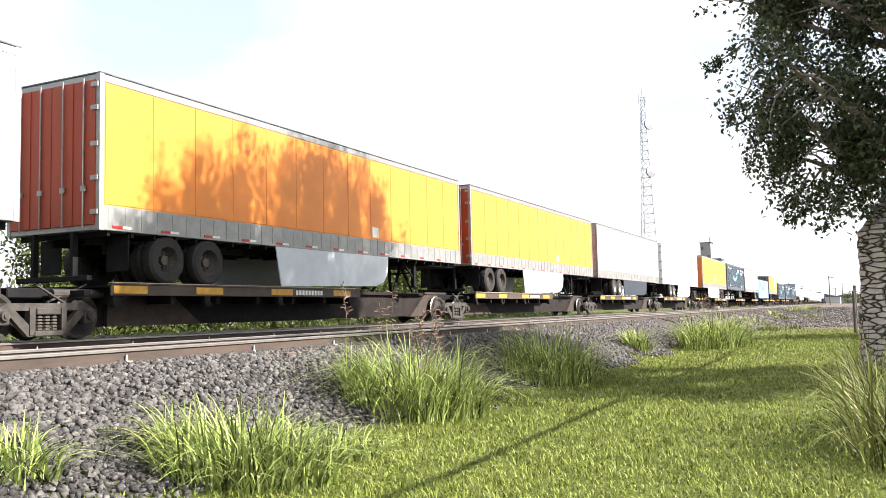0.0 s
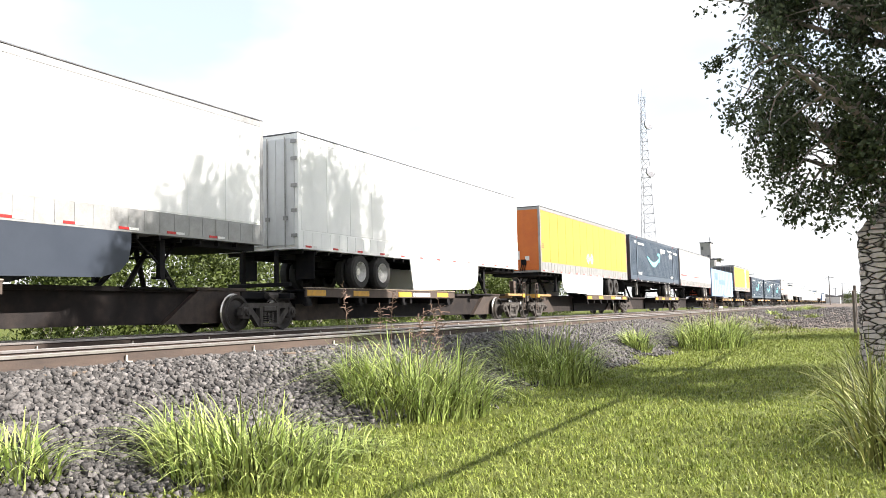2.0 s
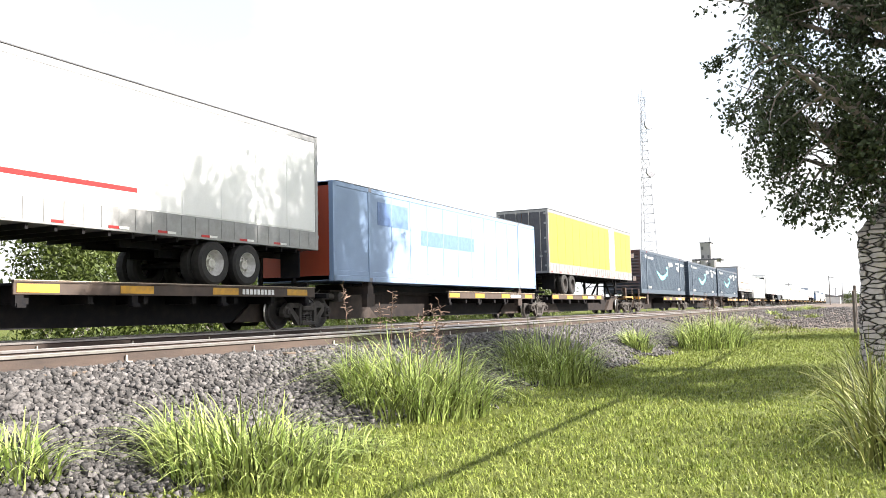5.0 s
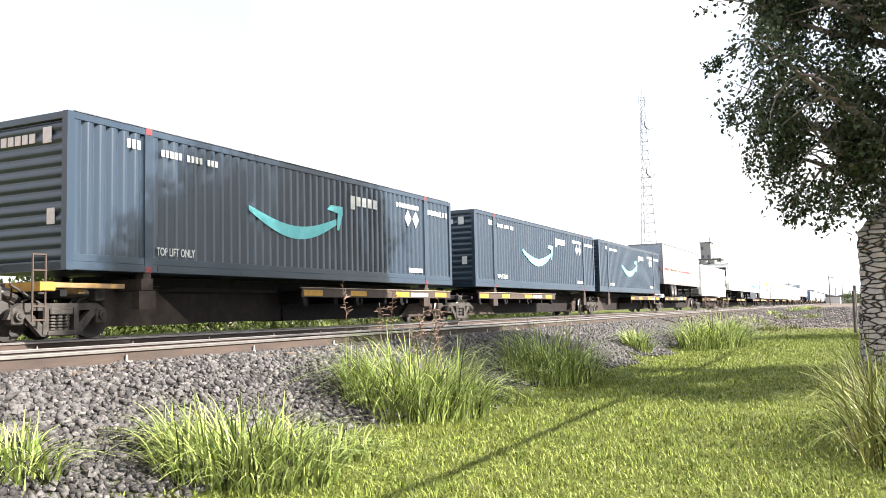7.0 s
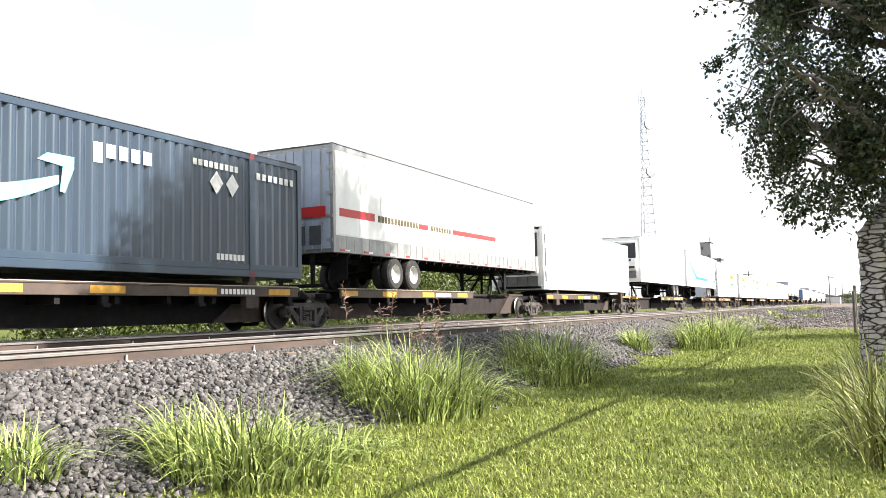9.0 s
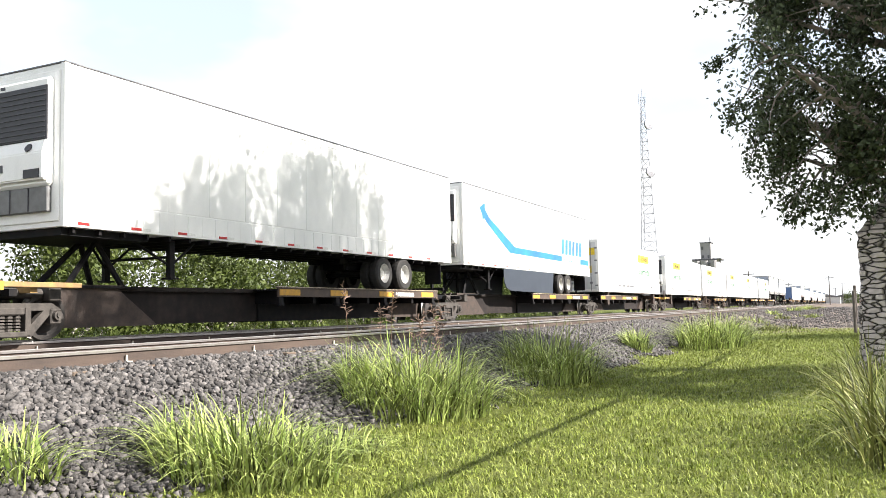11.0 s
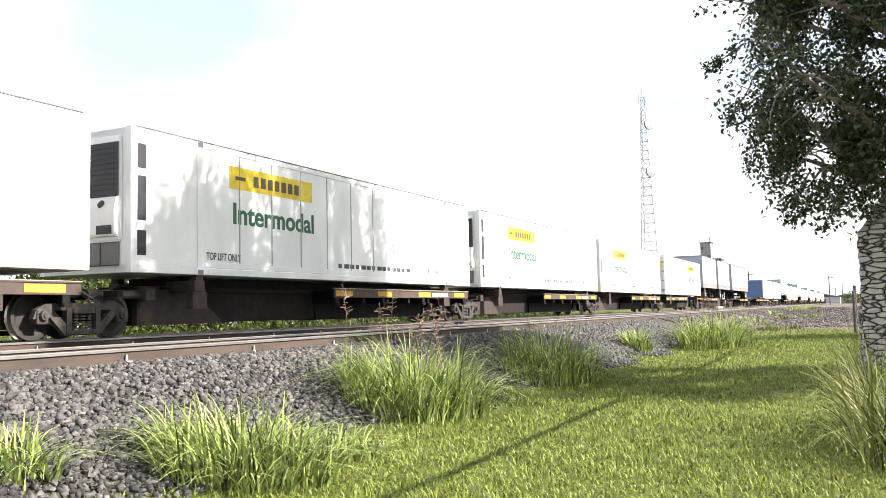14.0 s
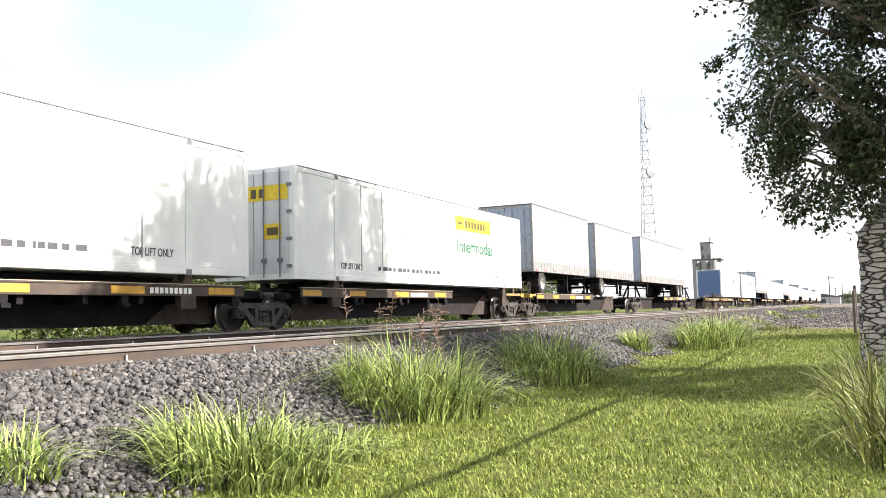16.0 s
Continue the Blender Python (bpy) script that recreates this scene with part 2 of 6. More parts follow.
def ground_material():
    """Mown grass, crushed stone on the track bed and bare dirt far down the line, by place, with ragged edges."""
    m = bpy.data.materials.new("grass_and_ballast")
    m.use_nodes = True
    n, l = m.node_tree.nodes, m.node_tree.links
    b = n["Principled BSDF"]
    b.inputs["Roughness"].default_value, b.inputs["Specular IOR Level"].default_value = 0.95, 0.2
    tc, sp = n.new("ShaderNodeTexCoord"), n.new("ShaderNodeSeparateXYZ")
    l.new(tc.outputs["Object"], sp.inputs["Vector"])

    def noise_of(scale, detail=5):
        t = n.new("ShaderNodeTexNoise")
        t.inputs["Scale"].default_value, t.inputs["Detail"].default_value = scale, detail
        l.new(tc.outputs["Object"], t.inputs["Vector"])
        return t.outputs["Fac"]

    def ramp(value, a, bb, c, d):
        r = n.new("ShaderNodeMapRange")
        for k, val in zip(("From Min", "From Max", "To Min", "To Max"), (a, bb, c, d)):
            r.inputs[k].default_value = val
        l.new(value, r.inputs["Value"])
        return r.outputs["Result"]

    def math_node(op, a, bb):
        k = n.new("ShaderNodeMath")
        k.operation = op
        for i, val in enumerate((a, bb)):
            if isinstance(val, (int, float)):
                k.inputs[i].default_value = val
            else:
                l.new(val, k.inputs[i])
        return k.outputs[0]

    def mixed(fac, a, bb):
        k = n.new("ShaderNodeMix")
        k.data_type = "RGBA"
        l.new(fac, k.inputs["Factor"])
        for i, val in ((6, a), (7, bb)):
            if isinstance(val, tuple):
                k.inputs[i].default_value = (*val, 1)
            else:
                l.new(val, k.inputs[i])
        return k.outputs[2]

    grass = mixed(ramp(noise_of(0.9), 0.3, 0.7, 0, 1), (0.085, 0.105, 0.018), (0.135, 0.148, 0.032))
    grass = mixed(ramp(noise_of(18), 0.35, 0.7, 0, 1), grass, (0.05, 0.062, 0.010))
    vor = n.new("ShaderNodeTexVoronoi")
    vor.inputs["Scale"].default_value = 17
    l.new(tc.outputs["Object"], vor.inputs["Vector"])
    hs = n.new("ShaderNodeSeparateColor")
    l.new(vor.outputs["Color"], hs.inputs["Color"])
    gravel = mixed(hs.outputs[0], (0.035, 0.032, 0.031), (0.13, 0.12, 0.115))
    gravel = mixed(ramp(vor.outputs["Distance"], 0.0, 0.45, 0, 0.6), gravel, (0.022, 0.02, 0.02))
    dirt = mixed(ramp(noise_of(0.9), 0.35, 0.65, 0, 1), (0.23, 0.175, 0.145), (0.12, 0.10, 0.085))
    dirt = mixed(ramp(noise_of(7), 0.5, 0.7, 0, 0.7), dirt, (0.07, 0.06, 0.05))
    wob = ramp(noise_of(1.7), 0, 1, -0.9, 0.9)
    x = math_node("ADD", sp.outputs["X"], wob)
    far = ramp(sp.outputs["Y"], 43, 51, 0, 9.0)
    right = ramp(math_node("SUBTRACT", x, far), -5.6, -5.0, 1, 0)
    left = ramp(x, -18.6, -17.6, 0, 1)
    bed = math_node("MULTIPLY", right, left)
    stony = mixed(ramp(sp.outputs["Y"], 32, 56, 0, 0.8), gravel, dirt)
    l.new(mixed(bed, grass, stony), b.inputs["Base Color"])
    bp = n.new("ShaderNodeBump")
    bp.inputs["Strength"].default_value, bp.inputs["Distance"].default_value = 0.7, 0.03
    l.new(noise_of(26), bp.inputs["Height"])
    l.new(bp.outputs["Normal"], b.inputs["Normal"])
    return m


M["ground"] = ground_material()
M["plate"] = M["silver"]


# ---------------------------------------------------------------- building helpers
def part(name, bm, mat, parent=None, label="", smooth=False):
    """Links a bmesh as one mesh object under a thing or a part."""
    me = bpy.data.meshes.new(name)
    bmesh.ops.recalc_face_normals(bm, faces=bm.faces[:])
    bm.to_mesh(me)
    bm.free()
    for one in (mat if isinstance(mat, (list, tuple)) else [mat]):
        me.materials.append(one)
    if smooth:
        me.polygons.foreach_set("use_smooth", [True] * len(me.polygons))
    ob = new(name, me)
    if parent:
        ob.parent = parent
    if label:
        tagged(ob, label)
    return ob


def again(name, other, parent, m=None):
    """A second part on the mesh of another one."""
    ob = new(name, other.data)
    ob.parent = parent
    if m is not None:
        ob.matrix_basis = m
    return ob


def box(bm, x0, x1, y0, y1, z0, z1, bevel=0.0, mi=0):
    g = bmesh.ops.create_cube(bm, size=1, matrix=Matrix.Translation(((x0 + x1) / 2, (y0 + y1) / 2, (z0 + z1) / 2)) @ Matrix.Diagonal((abs(x1 - x0), abs(y1 - y0), abs(z1 - z0), 1)))
    faces = {f for v in g["verts"] for f in v.link_faces}
    for f in faces:
        f.material_index = mi
    if bevel:
        edges = list({e for v in g["verts"] for e in v.link_edges})
        bmesh.ops.bevel(bm, geom=edges, offset=bevel, segments=1, affect="EDGES")


def rod(bm, a, b, r0, r1=None, n=10, mi=0):
    a, b = Vector(a), Vector(b)
    d = b - a
    m = Matrix.Translation((a + b) / 2) @ d.to_track_quat("Z", "Y").to_matrix().to_4x4()
    g = bmesh.ops.create_cone(bm, cap_ends=True, segments=n, radius1=r0, radius2=r0 if r1 is None else r1, depth=d.length, matrix=m)
    for f in {f for v in g["verts"] for f in v.link_faces}:
        f.material_index = mi


def prism(bm, outline, x0, x1, mi=0):
    """A plate of the outline (y, z) between two x."""
    lo = [bm.verts.new((x0, y, z)) for y, z in outline]
    hi = [bm.verts.new((x1, y, z)) for y, z in outline]
    k = len(outline)
    fs = [bm.faces.new(lo[::-1]), bm.faces.new(hi)] + [bm.faces.new((lo[i], lo[(i + 1) % k], hi[(i + 1) % k], hi[i])) for i in range(k)]
    for f in fs:
        f.material_index = mi


def lathe(bm, profile, centre, n=20, mi=0, caps=True):
    """Turns the profile (r, x) about an axle along x through centre."""
    c = Vector(centre)
    rings = [[bm.verts.new(c + Vector((x, r * math.cos(6.28318 * i / n), r * math.sin(6.28318 * i / n)))) for i in range(n)] for r, x in profile]
    for p, q in zip(rings, rings[1:]):
        for i in range(n):
            bm.faces.new((p[i], p[(i + 1) % n], q[(i + 1) % n], q[i])).material_index = mi
    for ring in (rings[0], rings[-1]) if caps else ():
        bm.faces.new(ring).material_index = mi


def from_arrays(name, verts, faces, mat, parent=None, smooth=False):
    me = bpy.data.meshes.new(name)
    verts, faces = np.asarray(verts, dtype=np.float32), np.asarray(faces, dtype=np.int32)
    me.vertices.add(len(verts))
    me.vertices.foreach_set("co", verts.ravel())
    k = faces.shape[1]
    me.loops.add(faces.size)
    me.loops.foreach_set("vertex_index", faces.ravel())
    me.polygons.add(len(faces))
    me.polygons.foreach_set("loop_start", np.arange(0, faces.size, k, dtype=np.int32))
    me.polygons.foreach_set("loop_total", np.full(len(faces), k, dtype=np.int32))
    me.update(calc_edges=True)
    me.validate()
    for one in (mat if isinstance(mat, (list, tuple)) else [mat]):
        me.materials.append(one)
    if smooth:
        me.polygons.foreach_set("use_smooth", [True] * len(me.polygons))
    ob = new(name, me)
    if parent:
        ob.parent = parent
    return ob


def lettering(name, words, size, mat, parent, at, slant=0.0, width=1.0, label="", bold=0.0):
    """Words on a side that faces +X, reading towards +Y, starting at (x, y, z), as long as width and as tall as size."""
    cu = bpy.data.curves.new(name, "FONT")
    cu.body, cu.size, cu.extrude, cu.shear, cu.offset = words, 1.0, 0.003, slant, bold
    tmp = new(name + "_tmp", cu)
    me = bpy.data.meshes.new_from_object(tmp.evaluated_get(bpy.context.evaluated_depsgraph_get()))
    bpy.data.objects.remove(tmp)
    me.materials.clear()
    me.materials.append(mat)
    co = np.array([v.co[:] for v in me.vertices])
    lo, hi = co.min(0), co.max(0)
    ob = new(name, me)
    ob.parent = parent
    ob.matrix_basis = Matrix.Translation(at) @ Matrix(((0, 0, 1, 0), (1, 0, 0, 0), (0, 1, 0, 0), (0, 0, 0, 1))) @ Matrix.Diagonal((width / (hi[0] - lo[0]), size / (hi[1] - lo[1]), 1, 1)) @ Matrix.Translation((-lo[0], -lo[1], 0))
    if label:
        tagged(ob, label)
    return ob


def marks(name, rects, x, mat, parent, label="", t=0.006):
    """Flat printed patches (y0, y1, z0, z1) on a side that faces +X."""
    bm = bmesh.new()
    for y0, y1, z0, z1 in rects:
        box(bm, x, x + t, y0, y1, z0, z1)
    return part(name, bm, mat, parent, label)


def pieces(name, boxes, mat, parent, label=""):
    """Alike boxes (x0, x1, y0, y1, z0, z1), each an object of its own; equal sizes share one mesh."""
    made = {}
    for x0, x1, y0, y1, z0, z1 in boxes:
        key = tuple(round(q, 3) for q in (x1 - x0, y1 - y0, z1 - z0))
        at = Matrix.Translation((x0, y0, z0))
        if key in made:
            again(name, made[key], parent, at)
        else:
            bm = bmesh.new()
            box(bm, 0, key[0], 0, key[1], 0, key[2])
            made[key] = part(name, bm, mat, parent, label)
            made[key].matrix_basis = at


MOVERS = []          # (thing, its place along the train)

# ---------------------------------------------------------------- ground and track
def bed_height(x, y):
    """Lawn, the shoulder of crushed stone, the flat bed and the field behind it."""
    prof = ((-20.5, 0.15), (-18.0, 0.80), (-16.4, 0.84), (-7.85, 0.86), (-7.3, 0.72), (-5.3, 0.06), (-4.4, 0.0))
    if x <= prof[0][0]:
        z = 0.15
    elif x >= prof[-1][0]:
        z = 0.0
    else:
        for (xa, za), (xb, zb) in zip(prof, prof[1:]):
            if x <= xb:
                z = za + (zb - za) * (x - xa) / (xb - xa)
                break
    if -4.4 < x < 6 and 2 < y < 60:
        z += 0.05 * noise.noise(Vector((x * 0.35, y * 0.25, 3.1)))
    if -8 < x < -4.4 and y < 60:
        z += 0.05 * noise.noise(Vector((x * 0.9, y * 0.5, 1.7)))
    # the lawn rises to the level of the crossing far down the line
    if x > -7.85:
        k = min(max((y - 45) / 45, 0), 1)
        z += (0.86 - z) * k * 0.93 if x < 6 else 0.8 * k * max(0, 1 - (x - 6) / 80)
    return z


def build_ground():
    xs = [-3000, -600, -120, -50, -30, -20.5, -18, -17, -16.4, -12, -7.85, -7.6, -7.3, -6.9, -6.5, -6.1, -5.7, -5.3, -5.0, -4.7, -4.4, -4, -3.5, -3, -2.5, -2, -1.5, -1, -0.5, 0, 0.5, 1, 2, 3, 4.5, 6, 12, 30, 90, 600, 3000]
    ys = [-300, -60, -20, -8, -3, 0] + [1 + 0.7 * i for i in range(60)] + [45, 50, 56, 63, 72, 82, 95, 120, 160, 250, 500, 1200, 3000]
    v = [(x, y, bed_height(x, y)) for y in ys for x in xs]
    w = len(xs)
    f = [(j * w + i, j * w + i + 1, (j + 1) * w + i + 1, (j + 1) * w + i) for j in range(len(ys) - 1) for i in range(w - 1)]
    tagged(from_arrays("ground", v, f, M["ground"], smooth=True), "sunlit mown grass beside a grey crushed stone track bed", "ground", kind="structure")


build_ground()


def rail_mesh(bm, y0, y1):
    """A flat-bottomed rail of 0.18 m, its polished head in the second material."""
    prof = [(-0.07, 0.0), (0.07, 0.0), (0.07, 0.016), (0.012, 0.034), (0.010, 0.128), (0.036, 0.142), (0.036, 0.172), (0.030, 0.180), (-0.030, 0.180), (-0.036, 0.172), (-0.036, 0.142), (-0.010, 0.128), (-0.012, 0.034), (-0.07, 0.016)]
    a = [bm.verts.new((x, y0, z)) for x, z in prof]
    b = [bm.verts.new((x, y1, z)) for x, z in prof]
    for i in range(len(prof)):
        bm.faces.new((a[i], a[(i + 1) % 14], b[(i + 1) % 14], b[i])).material_index = 1 if i in (5, 6, 7, 8, 9) else 0
    bm.faces.new(a), bm.faces.new(b[::-1])


def build_tracks():
    for label, xc, which in (("empty railway track with rusty rails on wooden ties", XN, "near"), ("railway track under the passing train", XC, "far")):
        track = tagged(new("railway_track"), label, "railway track", kind="structure")
        track.location = (xc, 0, RAIL - 0.18)
        for x in (0.755, -0.755):
            bm = bmesh.new()
            rail_mesh(bm, -60, 700)
            part("rail", bm, [M["rail"], M["rail_head"]], track).location = (x, 0, 0)
        bm = bmesh.new()
        box(bm, -1.3, 1.3, -0.115, 0.115, -0.17, -0.012, 0.012)
        first = part("tie", bm, M["tie"], track)
        first.location = (0, -6, 0)
        for i in range(1, 130):
            again("tie", first, track, pose(random.uniform(-0.04, 0.04), -6 + i * 0.55, random.uniform(-0.012, 0.004), 0, 0, random.uniform(-1, 1)))
        bm = bmesh.new()
        prism(bm, [(-0.016, 0.012), (0.016, 0.012), (0.010, 0.10), (-0.010, 0.10)], 0.03, 0.05)
        box(bm, 0.04, 0.10, -0.05, 0.05, 0.0, 0.025)
        clip = part("rail_clip", bm, M["clip"], track)
        clip.location = (0.755, 2.3, 0)
        for i in range(1, 26):
            again("rail_clip", clip, track, pose(0.755 if i % 2 else -0.755, 2.3 + i * 1.13 + random.uniform(-0.3, 0.3), 0))


build_tracks()
# ---------------------------------------------------------------- the train's cars
BOX_LEN = 16.15
DECK = 1.04


def wheel_mesh(bm):
    lathe(bm, [(0.02, 0.83), (0.11, 0.83), (0.12, 0.78), (0.30, 0.74), (0.36, 0.79), (0.43, 0.79), (0.435, 0.69), (0.465, 0.67), (0.465, 0.65), (0.36, 0.66), (0.30, 0.69), (0.11, 0.64), (0.02, 0.64)], (0, 0, 0), 28)
    for f in bm.faces:
        r = math.hypot(f.calc_center_median().y, f.calc_center_median().z)
        f.material_index = 1 if 0.425 < r < 0.45 else 0


SHARED = {}


def shared_part(key, name, parent, m, builder, mats, label="", smooth=False):
    """The first of a kind is built, all others sit on its mesh."""
    if key in SHARED:
        ob = new(name, SHARED[key])
        ob.parent = parent
        if label:
            tagged(ob, label)
    else:
        bm = bmesh.new()
        builder(bm)
        ob = part(name, bm, mats, parent, label, smooth)
        SHARED[key] = ob.data
    ob.matrix_basis = m
    return ob


def side_frame_mesh(bm):
    x0, x1 = 0.93, 1.05
    prism(bm, [(-1.08, 0.40), (-1.02, 0.56), (-0.82, 0.68), (0.82, 0.68), (1.02, 0.56), (1.08, 0.40), (0.98, 0.40), (0.80, 0.55), (-0.80, 0.55), (-0.98, 0.40)], x0, x1)
    for s in (-1, 1):
        prism(bm, [(s * 0.86, 0.56), (s * 0.66, 0.56), (s * 0.28, 0.20), (s * 0.28, 0.09), (s * 0.40, 0.09)], x0, x1)
        box(bm, x0, x1 + 0.02, s * 0.27, s * 0.38, 0.12, 0.60)
        box(bm, x0 - 0.05, x1 + 0.03, s * 0.77, s * 1.01, 0.30, 0.58, 0.02)
        rod(bm, (x1, s * 0.89, 0.46), (x1 + 0.09, s * 0.89, 0.46), 0.10, 0.085, 12)
        rod(bm, (x1 + 0.09, s * 0.89, 0.46), (x1 + 0.11, s * 0.89, 0.46), 0.045, 0.045, 8)
    box(bm, x0 - 0.04, x1 + 0.05, -0.30, 0.30, 0.09, 0.19, 0.02)
    box(bm, x0 - 0.03, x1 + 0.04, -0.25, 0.25, 0.47, 0.60, 0.02)
    for y in (-0.15, 0, 0.15):
        for k in range(5):
            rod(bm, (x0 + 0.07, y, 0.20 + k * 0.055), (x0 + 0.07, y, 0.235 + k * 0.055), 0.065, 0.055, 8)


def build_truck(car, y):
    truck = shared_part("bolster", "truck", car, pose(0, y, 0), lambda b: (box(b, -1.0, 1.0, -0.2, 0.2, 0.42, 0.66, 0.03), box(b, -0.35, 0.35, -0.35, 0.35, 0.62, 0.80, 0.02), box(b, -0.9, 0.9, 0.36, 0.44, 0.30, 0.40), box(b, -0.9, 0.9, -0.44, -0.36, 0.30, 0.40)), M["black"], "four-wheeled cast steel truck")
    for s in (1, -1):
        shared_part("side_frame", "side_frame", truck, pose(0, 0, 0, 0, 0, 0 if s > 0 else 180), side_frame_mesh, M["truck"], "dusty cast side frame")
        for yy in (-0.89, 0.89):
            shared_part("wheel", "wheel", truck, pose(0, yy, 0.45, 0, 0, 0 if s > 0 else 180), wheel_mesh, [M["wheel"], M["tread"]], smooth=False)
    for yy in (-0.89, 0.89):
        shared_part("axle", "axle", truck, pose(0, yy, 0.45), lambda b: rod(b, (-0.9, 0, 0), (0.9, 0, 0), 0.085, n=12), M["wheel"])
    return truck


def build_car(deck, first, last, low):
    """One platform of an articulated spine car. deck: the end at which its wide wheel platform lies."""
    car = new("spine_car")
    tagged(car, "rusty low spine car platform with a yellow-marked black deck", "rail car", "platforms of the train")
    a, b = (0.9 if not first else 1.3), 15.3 if last else 16.4
    # middle of the sill: the deck's shade is put into its dark colour
    shared_part(("sill", first, last), "centre_sill", car, pose(0, 0, 0), lambda m: (
        box(m, -0.38, 0.38, a, b, 0.24, 0.98), box(m, -0.50, 0.50, a, b, 0.94, 1.035)), M["shaded_sill"], "steel box sill, coloured dark as in the deck's shade")
    for y, flip in ((a, 1), (b, -1)):
        shared_part(("sill_end", flip), "sill_end", car, pose(0, y, 0), lambda m, flip=flip: (
            prism(m, [(0.0, 0.22), (flip * 2.7, 0.22), (flip * 1.6, 0.985), (0.0, 0.985)], -0.52, 0.52),
            box(m, -0.56, 0.56, min(0, flip * 1.7), max(0, flip * 1.7), 0.985, 1.05)), M["rust"], "rust-brown tapered sill end")
    d0, d1 = (0.3, 9.3) if deck == "n" else (7.2, 16.0)

    def pan(m):
        box(m, -1.27, 1.27, d0, d1, 0.985, 1.02)
    shared_part(("pan", deck), "wheel_platform", car, pose(0, 0, 0), pan, M["black"], "black steel platform for trailer wheels")
    shared_part(("girder", deck), "under_girder", car, pose(0, 0, 0), lambda m: box(m, -0.44, 0.44, d0 + 0.3, d1 - 0.3, 0.22, 0.984), M["black"])
    for i in range(7):
        shared_part("bearer", "cross_bearer", car, pose(0, d0 + 0.3 + i * (d1 - d0 - 0.6) / 6, 0), lambda m: box(m, -1.2, 1.2, -0.06, 0.06, 0.66, 0.985), M["black"])
    for s in (1, -1):
        rz = 0 if s > 0 else 180
        yy = 0 if s > 0 else d0 + d1
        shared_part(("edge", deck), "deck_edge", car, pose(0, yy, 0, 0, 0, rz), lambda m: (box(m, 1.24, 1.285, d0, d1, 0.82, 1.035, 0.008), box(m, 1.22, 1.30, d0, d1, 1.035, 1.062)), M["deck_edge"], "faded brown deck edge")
        # thin strip along the deck's top edge, much paler than the edge below
        shared_part(("lip", deck), "deck_lip", car, pose(0, yy, 0, 0, 0, rz), lambda m: box(m, 1.21, 1.305, d0, d1, 1.064, 1.078), M["deck_top"], "pale deck lip")
        for u in (0.06, 2.3, 4.9, 7.6):
            shared_part("mk", "safety_strip", car, pose(0, (d0 + u) * s + yy, 0, 0, 0, rz), lambda m: box(m, 1.286, 1.294, 0, 0.85, 0.86, 1.01), M["deck_yellow"], "yellow safety strip")
        for u in (0.05, 2.6, 5.2, 8.4):
            shared_part("br", "bracket", car, pose(0, (d0 + u) * s + yy, 0, 0, 0, rz), lambda m: (box(m, 1.16, 1.27, 0, 0.16, 0.62, 0.82), box(m, 1.18, 1.29, 0.02, 0.2, 0.60, 0.68)), M["black"])
    shared_part(("num", deck), "car_number", car, pose(0, 0, 0), lambda m: [box(m, 1.286, 1.292, d0 + 5.9 + i * 0.135, d0 + 5.99 + i * 0.135, 0.87, 0.99) for i in range(9)], M["white_mark"], "pale painted number bars")
    lettering("length_mark", "53", 0.13, M["white_mark"], car, (1.288, d0 + 5.35, 0.87), 0.1, 0.2, bold=0.015)
    # container pedestals, hitch and end platform
    if low:
        shared_part("beam", "support_beam", car, pose(0, 0, 0), lambda m: box(m, -0.45, 0.45, 1.6, 14.6, 1.04, 1.24), M["black"])
        for yy in (1.95, 14.2):
            shared_part("pedestal", "pedestal", car, pose(0, yy, 0), lambda m: (box(m, -1.28, 1.28, -0.16, 0.16, 0.92, 1.16, 0.01), box(m, 1.06, 1.27, -0.1, 0.1, 1.16, 1.275), box(m, -1.27, -1.06, -0.1, 0.1, 1.16, 1.275), box(m, 1.1, 1.28, -0.22, 0.22, 0.55, 0.92)), M["rust"], "container pedestal")
    hy = 13.6 if deck == "n" else 2.6

    def hitch(m):
        for s in (-1, 1):
            rod(m, (s * 0.45, hy - 0.9, 1.0), (s * 0.22, hy, 1.95 if not low else 1.2), 0.06, n=6)
            rod(m, (s * 0.45, hy + 0.5, 1.0), (s * 0.22, hy, 1.95 if not low else 1.2), 0.06, n=6)
        box(m, -0.5, 0.5, hy - 0.35, hy + 0.35, 1.93 if not low else 1.18, 2.03 if not low else 1.26, 0.02)
        box(m, -0.6, 0.6, hy - 1.1, hy + 0.8, 0.99, 1.03)
    shared_part(("hitch", deck, low), "hitch", car, pose(0, 0, 0), hitch, M["black"], "trailer hitch stand")
    for yy in ([-0.6] if not first else [-0.4]) + ([16.2] if last else []):
        shared_part("end_platform", "end_platform", car, pose(0, yy, 0), lambda m: (box(m, -0.55, 0.55, -0.75, 1.6, 0.78, 0.97, 0.02), box(m, -1.2, 1.2, 0.35, 0.5, 0.80, 0.92)), M["black"], "end platform over the truck")
        shared_part("brake_gear", "brake_gear", car, pose(0, yy, 0), lambda m: (rod(m, (0.75, 0.0, 0.86), (0.75, 1.3, 0.86), 0.09, n=10), rod(m, (0.9, -0.2, 0.70), (0.62, 0.9, 1.05), 0.02, n=6), box(m, 0.55, 0.95, 1.35, 1.6, 0.72, 0.98, 0.02), rod(m, (1.0, -0.5, 1.0), (1.0, 0.2, 0.62), 0.025, n=6)), M["truck"], "brake cylinder and hoses")
